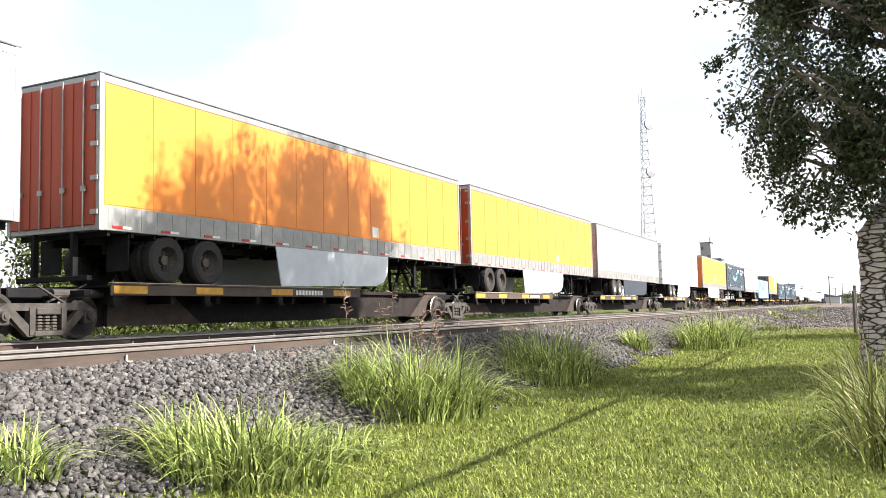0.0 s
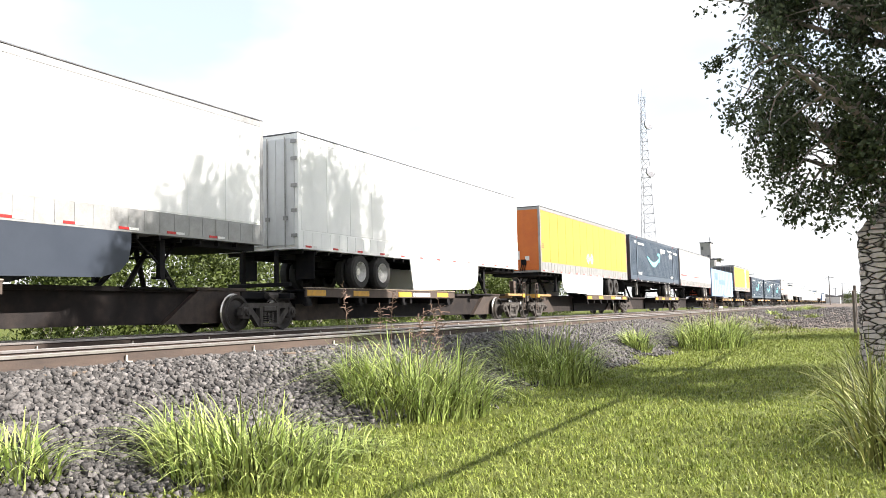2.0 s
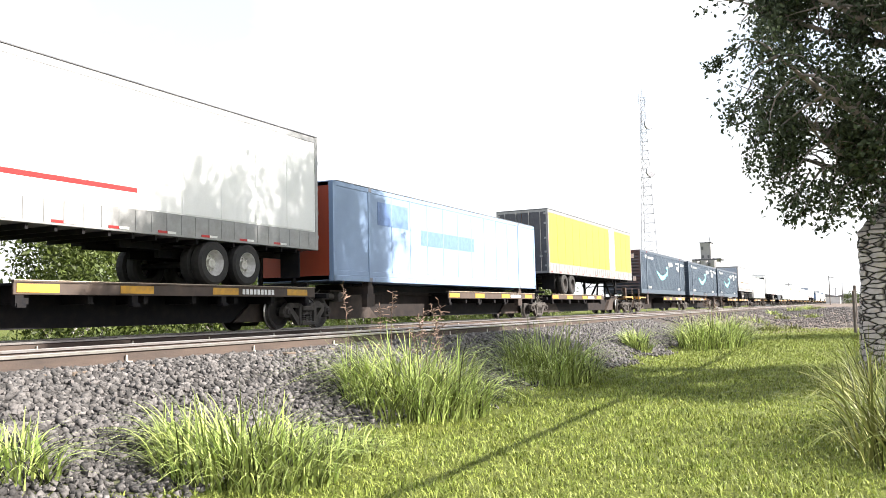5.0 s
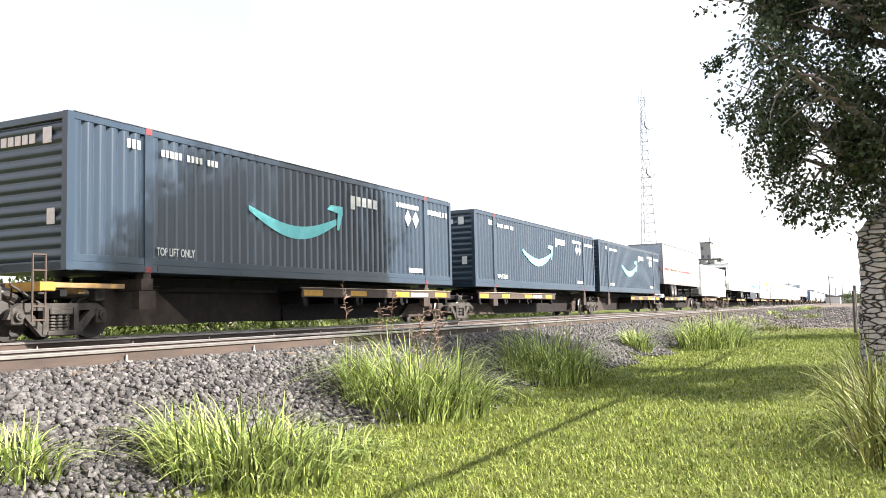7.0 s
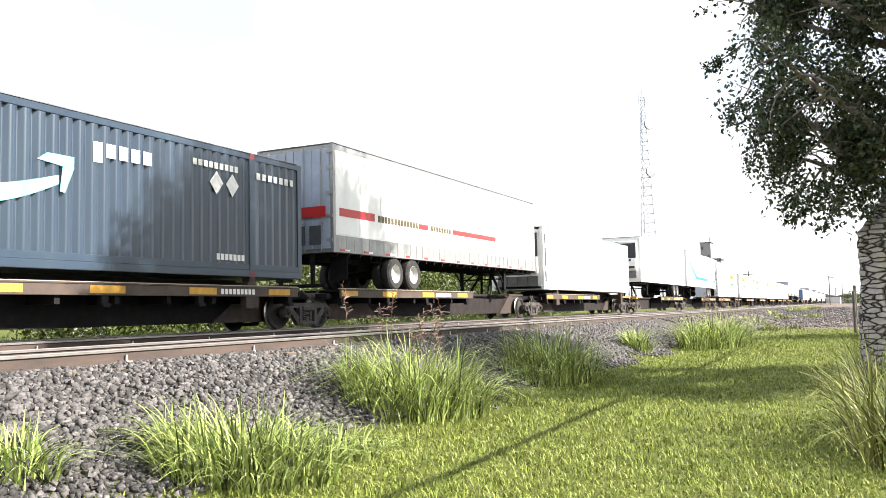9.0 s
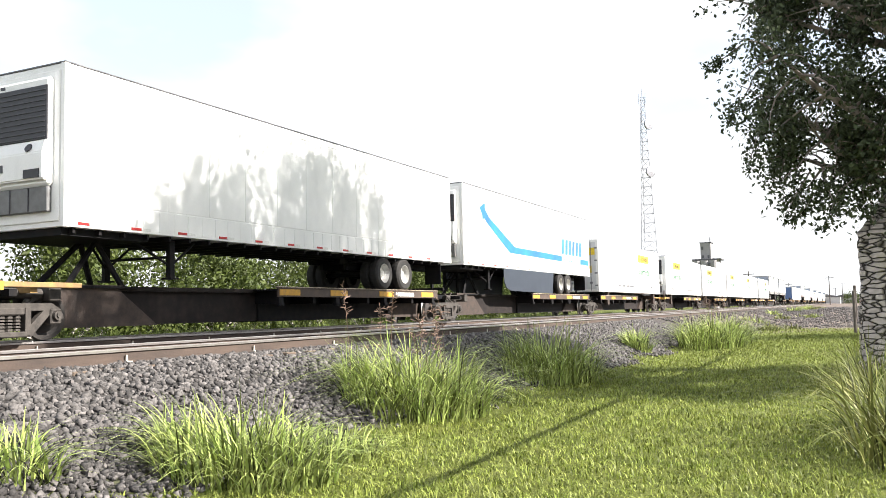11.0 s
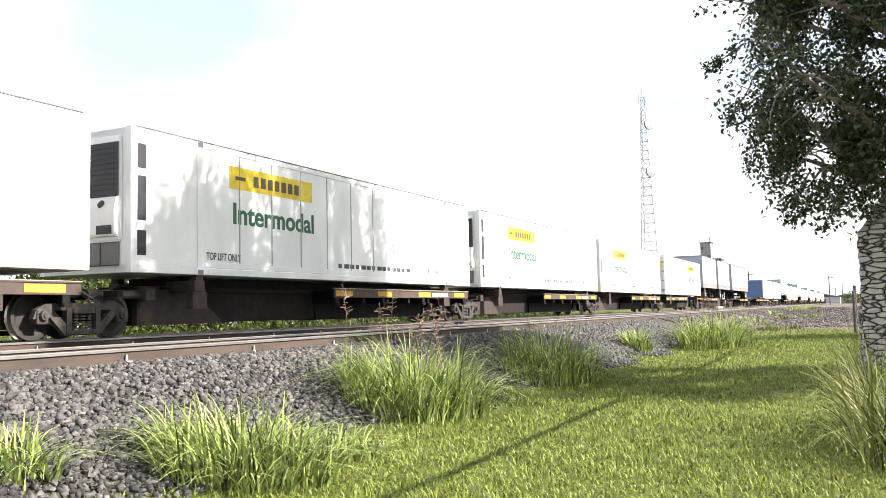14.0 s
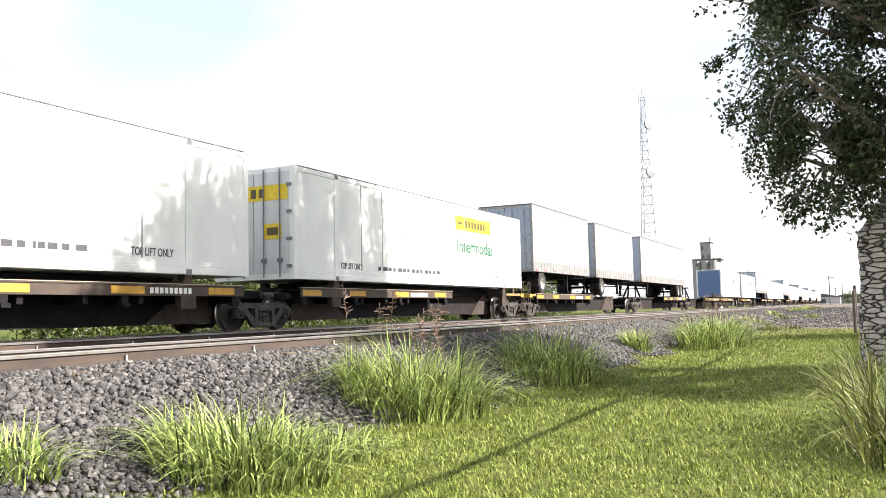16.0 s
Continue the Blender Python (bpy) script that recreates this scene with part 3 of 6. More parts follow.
    if first or last:
        for yy, sgn in ([(-0.35, -1)] if first else []) + ([(16.3, 1)] if last else []):
            def step(m, sgn=sgn):
                box(m, -1.25, 1.25, -0.15, 0.15, 0.88, 1.06, 0.015)
                for s in (-1, 1):
                    for q in (-0.13, 0.13):
                        rod(m, (s * 1.22, q + sgn * 0.15, 0.35), (s * 1.22, q + sgn * 0.15, 1.55 if s > 0 else 1.0), 0.02, n=6)
                    for z in (0.38, 0.62, 1.25, 1.53):
                        rod(m, (s * 1.22, -0.13 + sgn * 0.15, z), (s * 1.22, 0.13 + sgn * 0.15, z), 0.018, n=6)
                for k in range(14 if sgn > 0 else 0):
                    a0, a1 = k * 0.4488, (k + 1) * 0.4488
                    rod(m, (0.75 + 0.26 * math.cos(a0), sgn * 0.25, 1.50 + 0.26 * math.sin(a0)), (0.75 + 0.26 * math.cos(a1), sgn * 0.25, 1.50 + 0.26 * math.sin(a1)), 0.018, n=5)
                for k in range(3 if sgn > 0 else 0):
                    rod(m, (0.75, sgn * 0.25, 1.50), (0.75 + 0.26 * math.cos(k * 2.09), sgn * 0.25, 1.50 + 0.26 * math.sin(k * 2.09)), 0.014, n=4)
                if sgn > 0:
                    box(m, 0.65, 0.85, -0.08, 0.16, 1.04, 1.62, 0.02)
                box(m, -0.18, 0.18, min(0, sgn * 0.9), max(0, sgn * 0.9), 0.72, 0.95, 0.02)
                box(m, -0.25, 0.25, min(sgn * 0.75, sgn * 1.0), max(sgn * 0.75, sgn * 1.0), 0.68, 1.0, 0.04)
            shared_part(("step", sgn), "end_sill", car, pose(0, yy, 0), step, M["deck_edge"], "end sill with grab irons and coupler")
            shared_part(("step_y", sgn), "end_sill_panel", car, pose(0, yy, 0), lambda m, sgn=sgn: box(m, 0.35, 1.262, sgn * 0.155 - 0.006, sgn * 0.155 + 0.006, 0.89, 1.05), M["deck_yellow"])
            shared_part("step_s", "end_sill_side", car, pose(0, yy, 0), lambda m: box(m, 1.256, 1.266, -0.15, 0.15, 0.90, 1.05), M["deck_yellow"])
            ya, yb = sorted((-sgn * 0.16, -sgn * 1.75))
            shared_part(("side_ledge", sgn), "side_ledge", car, pose(0, yy, 0), lambda m: (box(m, 1.10, 1.25, ya, yb, 0.95, 1.045, 0.01), box(m, 0.6, 1.12, ya + 0.6, ya + 0.75, 0.86, 0.96)), M["ledge"], "worn tan side ledge")
    build_truck(car, 0.1 if first else -0.9)
    if last:
        build_truck(car, 15.5)
    return car


CARS = {}


def place_car(s, deck, first, last, low):
    key = (deck, first, last, low)
    if key in CARS:
        car = copy_thing(CARS[key], pose(XC, s, RAIL))
    else:
        car = CARS[key] = build_car(*key)
    MOVERS.append((car, s, RAIL))


# ---------------------------------------------------------------- trailers
FLOOR, TOP = 2.06, 5.07


def tyre_mesh(bm):
    lathe(bm, [(0.27, 0.02), (0.44, 0.0), (0.495, 0.05), (0.505, 0.15), (0.495, 0.25), (0.44, 0.30), (0.29, 0.29), (0.28, 0.24)], (0, 0, 0), 24, caps=False)


def rim_mesh(bm):
    lathe(bm, [(0.02, 0.20), (0.10, 0.20), (0.11, 0.13), (0.20, 0.11), (0.255, 0.20), (0.285, 0.29), (0.30, 0.285), (0.30, 0.02)], (0, 0, 0), 20)
    for i in range(8):
        a = i * 0.785
        rod(bm, (0.12, 0.155 * math.cos(a), 0.155 * math.sin(a)), (0.165, 0.155 * math.cos(a), 0.155 * math.sin(a)), 0.02, n=5)


def build_running_gear(tr, Y, base, rim, flip, axles=(1.75, 2.98)):
    gear = shared_part(("gear", flip, axles), "bogie_frame", tr, pose(0, 0, base), lambda m: [box(m, s * 0.42 - 0.06, s * 0.42 + 0.06, min(Y(axles[0] - 0.9), Y(axles[-1] + 0.9)), max(Y(axles[0] - 0.9), Y(axles[-1] + 0.9)), 0.62, 0.86) for s in (-1, 1)] + [box(m, -0.9, 0.9, min(Y(axles[0] - 0.9), Y(axles[-1] + 0.9)), max(Y(axles[0] - 0.9), Y(axles[-1] + 0.9)), 0.83, 0.87)], M["black"])
    for a in axles:
        shared_part("tr_axle", "axle", gear, pose(0, Y(a), 0.5), lambda m: rod(m, (-1.0, 0, 0), (1.0, 0, 0), 0.07, n=8), M["black"])
        for s in (1, -1):
            for inner in (0, 1):
                t = shared_part("tyre", "tyre", gear, pose(s * (0.98 - inner * 0.33), Y(a), 0.505, 0, 0, 0 if s > 0 else 180), tyre_mesh, M["rubber"])
                if not inner:
                    shared_part(("rim", rim), "rim", gear, pose(s * 0.98, Y(a), 0.505, 0, 0, 0 if s > 0 else 180), rim_mesh, M[rim])


def build_trailer(name, label, side, end, rear_near=True, length=BOX_LEN, skirt=None, rim="rim", reefer=False, band="silver", panels=13, seams="silver", mud=True, floor=FLOOR, axles=(1.79, 3.03), skirt_span=(5.4, 12.5)):
    """A box trailer: near end at y = 0. rear_near: its doors face the near end, else its nose."""
    tr = tagged(new(name), label, "trailer", "trailers on the train")
    Y = (lambda y: y) if rear_near else (lambda y: length - y)
    base = DECK + 0.02
    W = 1.295

    def span(m, x0, x1, ya, yb, z0, z1, bev=0.0):
        box(m, x0, x1, min(Y(ya), Y(yb)), max(Y(ya), Y(yb)), z0, z1, bev)
    bm = bmesh.new()
    span(bm, -W + 0.012, W - 0.012, 0.05, length - 0.02, floor + 0.05, TOP - 0.03, 0.02)
    body = part("body", bm, M[side], tr)
    # side panels stand a little proud of the seams between them
    first = None
    step = (length - 0.24) / panels
    for i in range(panels):
        bm = bmesh.new()
        box(bm, W - 0.014, W - 0.002, 0.12 + i * step + 0.012, 0.12 + (i + 1) * step - 0.012, floor + 0.50, TOP - 0.17, 0.004)
        if first is None:
            first = part("side_panel", bm, M[side], body)
        else:
            bm.free()
            again("side_panel", first, body, pose(0, i * step, 0))
    bm = bmesh.new()
    span(bm, -W, W, 0.0, length, TOP - 0.16, TOP, 0.015)
    part("top_rail", bm, M["silver" if band != "white" else "white"], tr, "aluminium top rail")
    bm = bmesh.new()
    span(bm, -W - 0.008, W + 0.008, -0.008, length + 0.008, TOP + 0.003, TOP + 0.032, 0.006)
    part("roof_edge", bm, M["roof_edge"], tr, "thin dark roof edge")
    bm = bmesh.new()
    span(bm, -W, W, 0.0, length, floor, floor + 0.48, 0.008)
    for i in range(int(length / 0.42)):
        box(bm, W - 0.004, W + 0.008, 0.2 + i * 0.42, 0.225 + i * 0.42, floor + 0.05, floor + 0.45)
    part("bottom_rail", bm, M[band], tr, "riveted lower side rail")
    pieces("reflector_red", [(W, W + 0.011, 0.3 + i * 1.27, 0.55 + i * 1.27, floor + 0.05, floor + 0.10) for i in range(int(length / 1.27))], M["red_mark"], tr)
    pieces("reflector_white", [(W, W + 0.011, 0.56 + i * 1.27, 0.80 + i * 1.27, floor + 0.05, floor + 0.10) for i in range(int(length / 1.27))], M["white_mark"], tr)
    pieces("corner_post", [(x, x + 0.104, y, y + 0.112, floor - 0.002, TOP + 0.002) for x in (-W - 0.003, W - 0.101) for y in (-0.012, length - 0.10)], M["silver" if band != "white" else "white"], tr)
    # ends
    fl = lambda m, x0, x1, d0, d1, z0, z1, bev=0.0: span(m, x0, x1, -d0, -d1, z0, z1, bev)
    for x0, x1 in ((-1.19, -0.01), (0.01, 1.19)):
        bm = bmesh.new()
        fl(bm, x0, x1, 0.0, 0.035, floor + 0.10, TOP - 0.12, 0.008)
        door = part("door", bm, M[end], tr, "rear door leaf")
        ra, rb = sorted((Y(-0.035), Y(-0.052)))
        pieces("door_rib", [(x0 + k * (x1 - x0) / 4 - 0.014, x0 + k * (x1 - x0) / 4 + 0.014, ra, rb, floor + 0.12, TOP - 0.14) for k in range(1, 4)], M[end], door)
        for u in (0.3, 0.78):
            bm = bmesh.new()
            xx = x0 + u * (x1 - x0)
            yy = Y(-0.075)
            rod(bm, (xx, yy, floor + 0.05), (xx, yy, TOP - 0.08), 0.017, n=6)
            fl(bm, xx - 0.06, xx + 0.06, 0.05, 0.09, floor + 0.75, floor + 0.85)
            part("lock_rod", bm, M["silver"], door)
        xx = x0 if x0 < -0.5 else x1
        ya, yb = min(Y(-0.03), Y(-0.06)), max(Y(-0.03), Y(-0.06))
        pieces("hinge", [(xx - 0.09, xx + 0.09, ya, yb, floor + z, floor + z + 0.09) for z in (0.3, 0.95, 1.6, 2.3, 2.75)], M["silver"], door)
    bm = bmesh.new()
    span(bm, -1.0, 1.0, -0.02, 0.10, floor - 0.95, floor - 0.85, 0.01)
    for s in (-1, 1):
        span(bm, s * 0.55 - 0.04, s * 0.55 + 0.04, 0.0, 0.12, floor - 0.9, floor)
    part("rear_bumper", bm, M["black"], tr)
    if not rear_near:
        # plain nose with small fittings, facing the near end
        bm = bmesh.new()
        box(bm, -1.19, 1.19, -0.03, 0.0, floor + 0.10, TOP - 0.12, 0.01)
        part("nose", bm, M[end], tr, "plain front wall")
        if reefer:
            add_reefer_unit(tr, floor + 0.75, TOP - 0.25, 0.13, -0.02)
        else:
            for x, z, w, h in ((-0.2, 2.55, 0.22, 0.3), (0.55, 0.55, 0.2, 0.2), (-0.75, 0.5, 0.25, 0.35), (0.1, 0.6, 0.18, 0.4)):
                pieces("decal", [(x, x + w, -0.045, -0.028, floor + z, floor + z + h)], M["white_mark"], tr)
            bm = bmesh.new()
            box(bm, 0.35, 0.6, -0.09, -0.03, floor + 0.35, floor + 0.6, 0.02)
            for k in range(3):
                rod(bm, (0.38 + k * 0.09, -0.06, floor + 0.35), (0.3 + k * 0.1, -0.1, floor + 0.05), 0.02, n=6)
            part("air_coupling", bm, M["black"], tr)
    # under the floor
    bm = bmesh.new()
    pieces("floor_beam", [(-1.22, 1.22, 0.25 + i * 0.6, 0.31 + i * 0.6, floor - 0.10, floor) for i in range(int(length / 0.6))], M["black"], tr)
    span(bm, -1.1, 1.1, length - 2.2, length - 0.1, floor - 0.14, floor)
    part("coupler_plate", bm, M["black"], tr)
    ya, yb = sorted((Y(0.4), Y(min(6.0, length * 0.5))))
    pieces("slider_rail", [(s * 0.5 - 0.05, s * 0.5 + 0.05, ya, yb, floor - 0.22, floor - 0.02) for s in (-1, 1)], M["black"], tr)
    bm = bmesh.new()
    for s in (-1, 1):
        span(bm, s * 0.95 - 0.06, s * 0.95 + 0.06, length - 3.05, length - 2.9, floor - 0.85, floor - 0.05, 0.01)
        span(bm, s * 0.95 - 0.13, s * 0.95 + 0.13, length - 3.1, length - 2.85, floor - 0.88, floor - 0.84)
        rod(bm, (s * 0.95, Y(length - 2.98), floor - 0.6), (s * 0.6, Y(length - 2.2), floor - 0.06), 0.03, n=6)
        rod(bm, (s * 0.95, Y(length - 2.98), floor - 0.6), (s * 0.95, Y(length - 3.7), floor - 0.06), 0.03, n=6)
    rod(bm, (-0.95, Y(length - 2.98), floor - 0.4), (0.95, Y(length - 2.98), floor - 0.4), 0.03, n=6)
    part("landing_gear", bm, M["black"], tr, "folded landing legs")
    build_running_gear(tr, Y, base, rim, (rear_near, length), axles if length > 10 else (1.2,))
    if mud:
        pieces("mud_flap", [(s * 0.95 - 0.3, s * 0.95 + 0.3, min(Y(0.75), Y(0.77)), max(Y(0.75), Y(0.77)), base + 0.25, floor - 0.05) for s in (-1, 1)], M["black"], tr)
    if skirt:
        ya, yb = skirt_span
        out = [(Y(ya), floor), (Y(ya + 0.22), floor - 0.97), (Y(yb - 0.75), floor - 0.90), (Y(yb - 0.28), floor - 0.78), (Y(yb - 0.06), floor - 0.55), (Y(yb), floor - 0.25), (Y(yb), floor)]
        for s, nm in ((W - 0.03, "skirt"), (-W, "skirt")):
            bm = bmesh.new()
            prism(bm, out, s, s + 0.03)
            part(nm, bm, M[skirt], tr, "smooth side skirt")
    return tr


def add_reefer_unit(tr, z0, z1, depth, y):
    """Cooling unit on the near end wall: a wide dark grille under a thin header, over a white cowl and a dull lower panel."""
    h = z1 - z0
    front = y - depth
    bm = bmesh.new()
    box(bm, -1.06, 1.06, front, y, z0, z1, 0.05)
    unit = part("cooling_unit", bm, M["white"], tr, "white cooling unit with a dark grille")
    bm = bmesh.new()
    box(bm, -1.02, 1.03, front - 0.025, front + 0.01, z0 + h * 0.42, z1 - 0.16, 0.012)
    grille = part("grille", bm, M["reefer_grille"], unit, "dark louvred grille")
    pieces("louvre", [(-0.98, 0.99, front - 0.042, front - 0.024, z0 + h * 0.44 + k * h * 0.048, z0 + h * 0.44 + k * h * 0.048 + 0.016) for k in range(10)], M["reefer_slat"], grille)
    pieces("name_plate", [(-0.9 + k * 0.16, -0.78 + k * 0.16, front - 0.008, front, z1 - 0.12, z1 - 0.06) for k in range(5)], M["dark_print"], unit)
    bm = bmesh.new()
    prism(bm, [(front - 0.09, z0 + h * 0.06), (front - 0.10, z0 + h * 0.30), (front - 0.03, z0 + h * 0.415), (front, z0 + h * 0.415), (front, z0 + h * 0.04)], -1.0, 1.02)
    bmesh.ops.bevel(bm, geom=bm.edges[:], offset=0.02, segments=2, affect="EDGES")
    cowl = part("cowl", bm, M["white"], unit, "moulded white cowl")
    pieces("control_panel", [(0.52, 0.93, front - 0.108, front - 0.085, z0 + h * 0.07, z0 + h * 0.15)], M["reefer_grille"], cowl)
    pieces("cowl_label", [(-0.75, -0.55, front - 0.104, front - 0.09, z0 + h * 0.14, z0 + h * 0.19), (-0.30, -0.05, front - 0.104, front - 0.09, z0 + h * 0.15, z0 + h * 0.22)], M["dark_print"], cowl)
    bm = bmesh.new()
    rod(bm, (0.62, front - 0.07, z0 + h * 0.35), (0.62, front - 0.09, z0 + h * 0.355), 0.09, 0.08, 14)
    part("gauge", bm, M["reefer_grille"], cowl)
    bm = bmesh.new()
    box(bm, -1.0, 1.0, front + 0.02, y, z0 - 0.47, z0 - 0.004, 0.015)
    lower = part("lower_panel", bm, M["dull_panel"], unit, "dull grey lower panel")
    pieces("panel_seam", [(x, x + 0.02, front + 0.008, front + 0.022, z0 - 0.45, z0 - 0.02) for x in (-0.5, 0.0, 0.5)], M["reefer_grille"], lower)


M["reefer_slat"] = material("grille_slat", (0.06, 0.06, 0.07), 0.45)
M["dull_panel"] = material("dull_grey_panel", (0.20, 0.20, 0.205), 0.55, 0.3, (0.12, 0.12, 0.12), 5, (0.3, 0.8))


# ---------------------------------------------------------------- containers
def build_container(name, label, paint, ribbed=True, kind="ribs", z0=1.28, z1=4.20, end="ribs", trim=None):
    """A 53-foot container: near end at y = 0, posts at its 40-foot lifting points."""
    L, W = BOX_LEN, 1.295
    trim = trim or paint
    c = tagged(new(name), label, "container", "containers on the train")
    bm = bmesh.new()
    box(bm, -W + 0.05, W - (0.13 if ribbed else 0.06), 0.07, L - 0.07, z0 + 0.1, z1 - 0.06)
    body = part("body", bm, M[paint], c)
    spans = ((0.14, 1.86), (2.06, 14.09), (14.29, L - 0.14))
    za, zb = z0 + 0.30, z1 - 0.14
    for a, b in spans:
        if ribbed:
            n = max(2, round((b - a) / 0.286))
            p = (b - a) / n
            prof = []
            for i in range(n):
                prof += [(a + p * i, 0.0), (a + p * (i + 0.56), 0.0), (a + p * (i + 0.61), -0.09), (a + p * (i + 0.90), -0.09)]
            prof.append((b, 0.0))
            v = [(W - 0.012 + x, y, z) for z in (za, zb) for y, x in prof]
            k = len(prof)
            from_arrays("side_wall", v, [(i, i + 1, k + i + 1, k + i) for i in range(k - 1)], M[paint], body)
        else:
            n = max(1, round((b - a) / 1.2))
            p = (b - a) / n
            for i in range(n):
                bm = bmesh.new()
                box(bm, W - 0.06, W - 0.012, a + p * i + 0.006, a + p * (i + 1) - 0.006, za, zb, 0.004)
                part("side_panel", bm, M[paint], body)
            bm = bmesh.new()
            for i in range(1, n):
                box(bm, W - 0.012, W - 0.004, a + p * i - 0.018, a + p * i + 0.018, za, zb)
            if n > 1:
                part("seam", bm, M["seam"] if paint == "white" else M[trim], body)
    bm = bmesh.new()
    box(bm, -W, W, 0.0, L, z0, z0 + 0.16, 0.012)
    box(bm, W - 0.03, W - 0.006, 0.0, L, z0 + 0.16, z0 + 0.30, 0.006)
    for i in range(5):
        box(bm, W - 0.004, W + 0.004, 2.2 + i * 2.6, 2.8 + i * 2.6, z0 + 0.03, z0 + 0.12)
    part("bottom_rail", bm, M[trim], c)
    bm = bmesh.new()
    box(bm, -W, W, 0.0, L, z1 - 0.14, z1, 0.012)
    part("top_rail", bm, M[trim], c)
    bm = bmesh.new()
    box(bm, -W - 0.004, W + 0.004, 0.16, L - 0.16, z1 + 0.003, z1 + 0.026, 0.005)
    part("roof_edge", bm, M["roof_edge"], c, "thin dark roof edge")
    for y in (1.96, 14.19):
        pieces("lifting_post", [(x, x + 0.074, y - 0.10, y + 0.10, z0 - 0.002, z1 + 0.002) for x in (-W - 0.004, W - 0.07)], M[trim], c)
        for za, zb in ((z1 - 0.13, z1 + 0.006), (z0 - 0.004, z0 + 0.12)):
            bm = bmesh.new()
            box(bm, W - 0.15, W + 0.008, y - 0.09, y + 0.09, za, zb, 0.01)
            part("corner_casting", bm, M["cast_red" if paint == "dark_box" else "galv"], c)
    pieces("corner_post", [(x, x + 0.14, y, y + 0.155, z0, z1) for x in (-W, W - 0.14) for y in (-0.005, L - 0.15)], M[trim], c)
    if end == "ribs":
        prof = []
        for k in range(12):
            zz = z0 + 0.18 + k * (z1 - z0 - 0.32) / 12
            prof += [(zz, 0.075), (zz + 0.05, 0.03), (zz + 0.14, 0.03), (zz + 0.19, 0.075)]
        v = [(x, y, z) for x in (-W + 0.13, W - 0.13) for z, y in prof]
        from_arrays("end_wall", v, [(i, i + 1, len(prof) + i + 1, len(prof) + i) for i in range(len(prof) - 1)], M[paint], c)
        bm = bmesh.new()
        box(bm, -W + 0.05, W - 0.05, 0.0, 0.08, z0, z0 + 0.18)
        part("end_sill", bm, M[paint], c)
        pieces("decal", [(0.62, 0.85, 0.012, 0.028, z1 - 0.55, z1 - 0.25), (0.75, 0.95, 0.012, 0.028, z0 + 0.85, z0 + 1.15)], M["white_mark"], c)
        pieces("name_bar", [(-0.75 + k * 0.2, -0.6 + k * 0.2, 0.012, 0.028, z1 - 0.52, z1 - 0.34) for k in range(6)], M["white_mark"], c)
    elif end == "doors":
        for x0, x1 in ((-1.15, -0.01), (0.01, 1.15)):
            bm = bmesh.new()
            box(bm, x0, x1, 0.0, 0.08, z0 + 0.14, z1 - 0.12, 0.01)
            door = part("door", bm, M["shaded_white"], c, "pale door leaf")
            for u in (0.3, 0.75):
                bm = bmesh.new()
                xx = x0 + u * (x1 - x0)
                rod(bm, (xx, -0.035, z0 + 0.06), (xx, -0.035, z1 - 0.06), 0.018, n=6)
                box(bm, xx - 0.08, xx + 0.08, -0.05, -0.01, z0 + 0.45, z0 + 0.55)
                part("lock_rod", bm, M["galv"], door)
            xx = x0 if x0 < -0.5 else x1
            pieces("hinge", [(xx - 0.08, xx + 0.08, -0.03, 0.0, z0 + z, z0 + z + 0.08) for z in (0.3, 1.0, 1.7, 2.4)], M["galv"], door)
        bm = bmesh.new()
        box(bm, -1.13, 1.1, -0.012, -0.002, z1 - 0.86, z1 - 0.46)
        box(bm, 0.35, 0.9, -0.012, -0.002, z0 + 1.05, z0 + 1.45)
        part("door_sign", bm, M["sign_yellow"], c, "yellow sign panel with dark bars")
        bm = bmesh.new()
        for k in range(5):
            box(bm, -0.85 + k * 0.26, -0.68 + k * 0.26, -0.018, -0.012, z1 - 0.78, z1 - 0.55)
        box(bm, 0.45, 0.8, -0.018, -0.012, z0 + 1.15, z0 + 1.35)
        part("sign_bar", bm, M["brown_print"], c)
    elif end == "reefer":
        bm = bmesh.new()
        box(bm, -1.14, 1.14, 0.0, 0.05, z0 + 0.02, z1 - 0.02, 0.01)
        part("end_wall", bm, M["white"], c)
        add_reefer_unit(c, z0 + 0.62, z1 - 0.14, 0.06, 0.0)
        marks("end_slot", [(0.17, 0.40, z0 + 0.35, z0 + 0.85), (0.17, 0.40, z0 + 1.05, z0 + 1.95), (0.17, 0.40, z0 + 2.1, z0 + 2.6)], W - 0.012, M["reefer_grille"], c, t=0.004)
    return c


# white door paint with the end wall's shade mixed into the colour
M["shaded_white"] = material("shaded_white_door", (0.66, 0.67, 0.68), 0.5, 0, (0.55, 0.55, 0.56), 2, (0.4, 0.8))


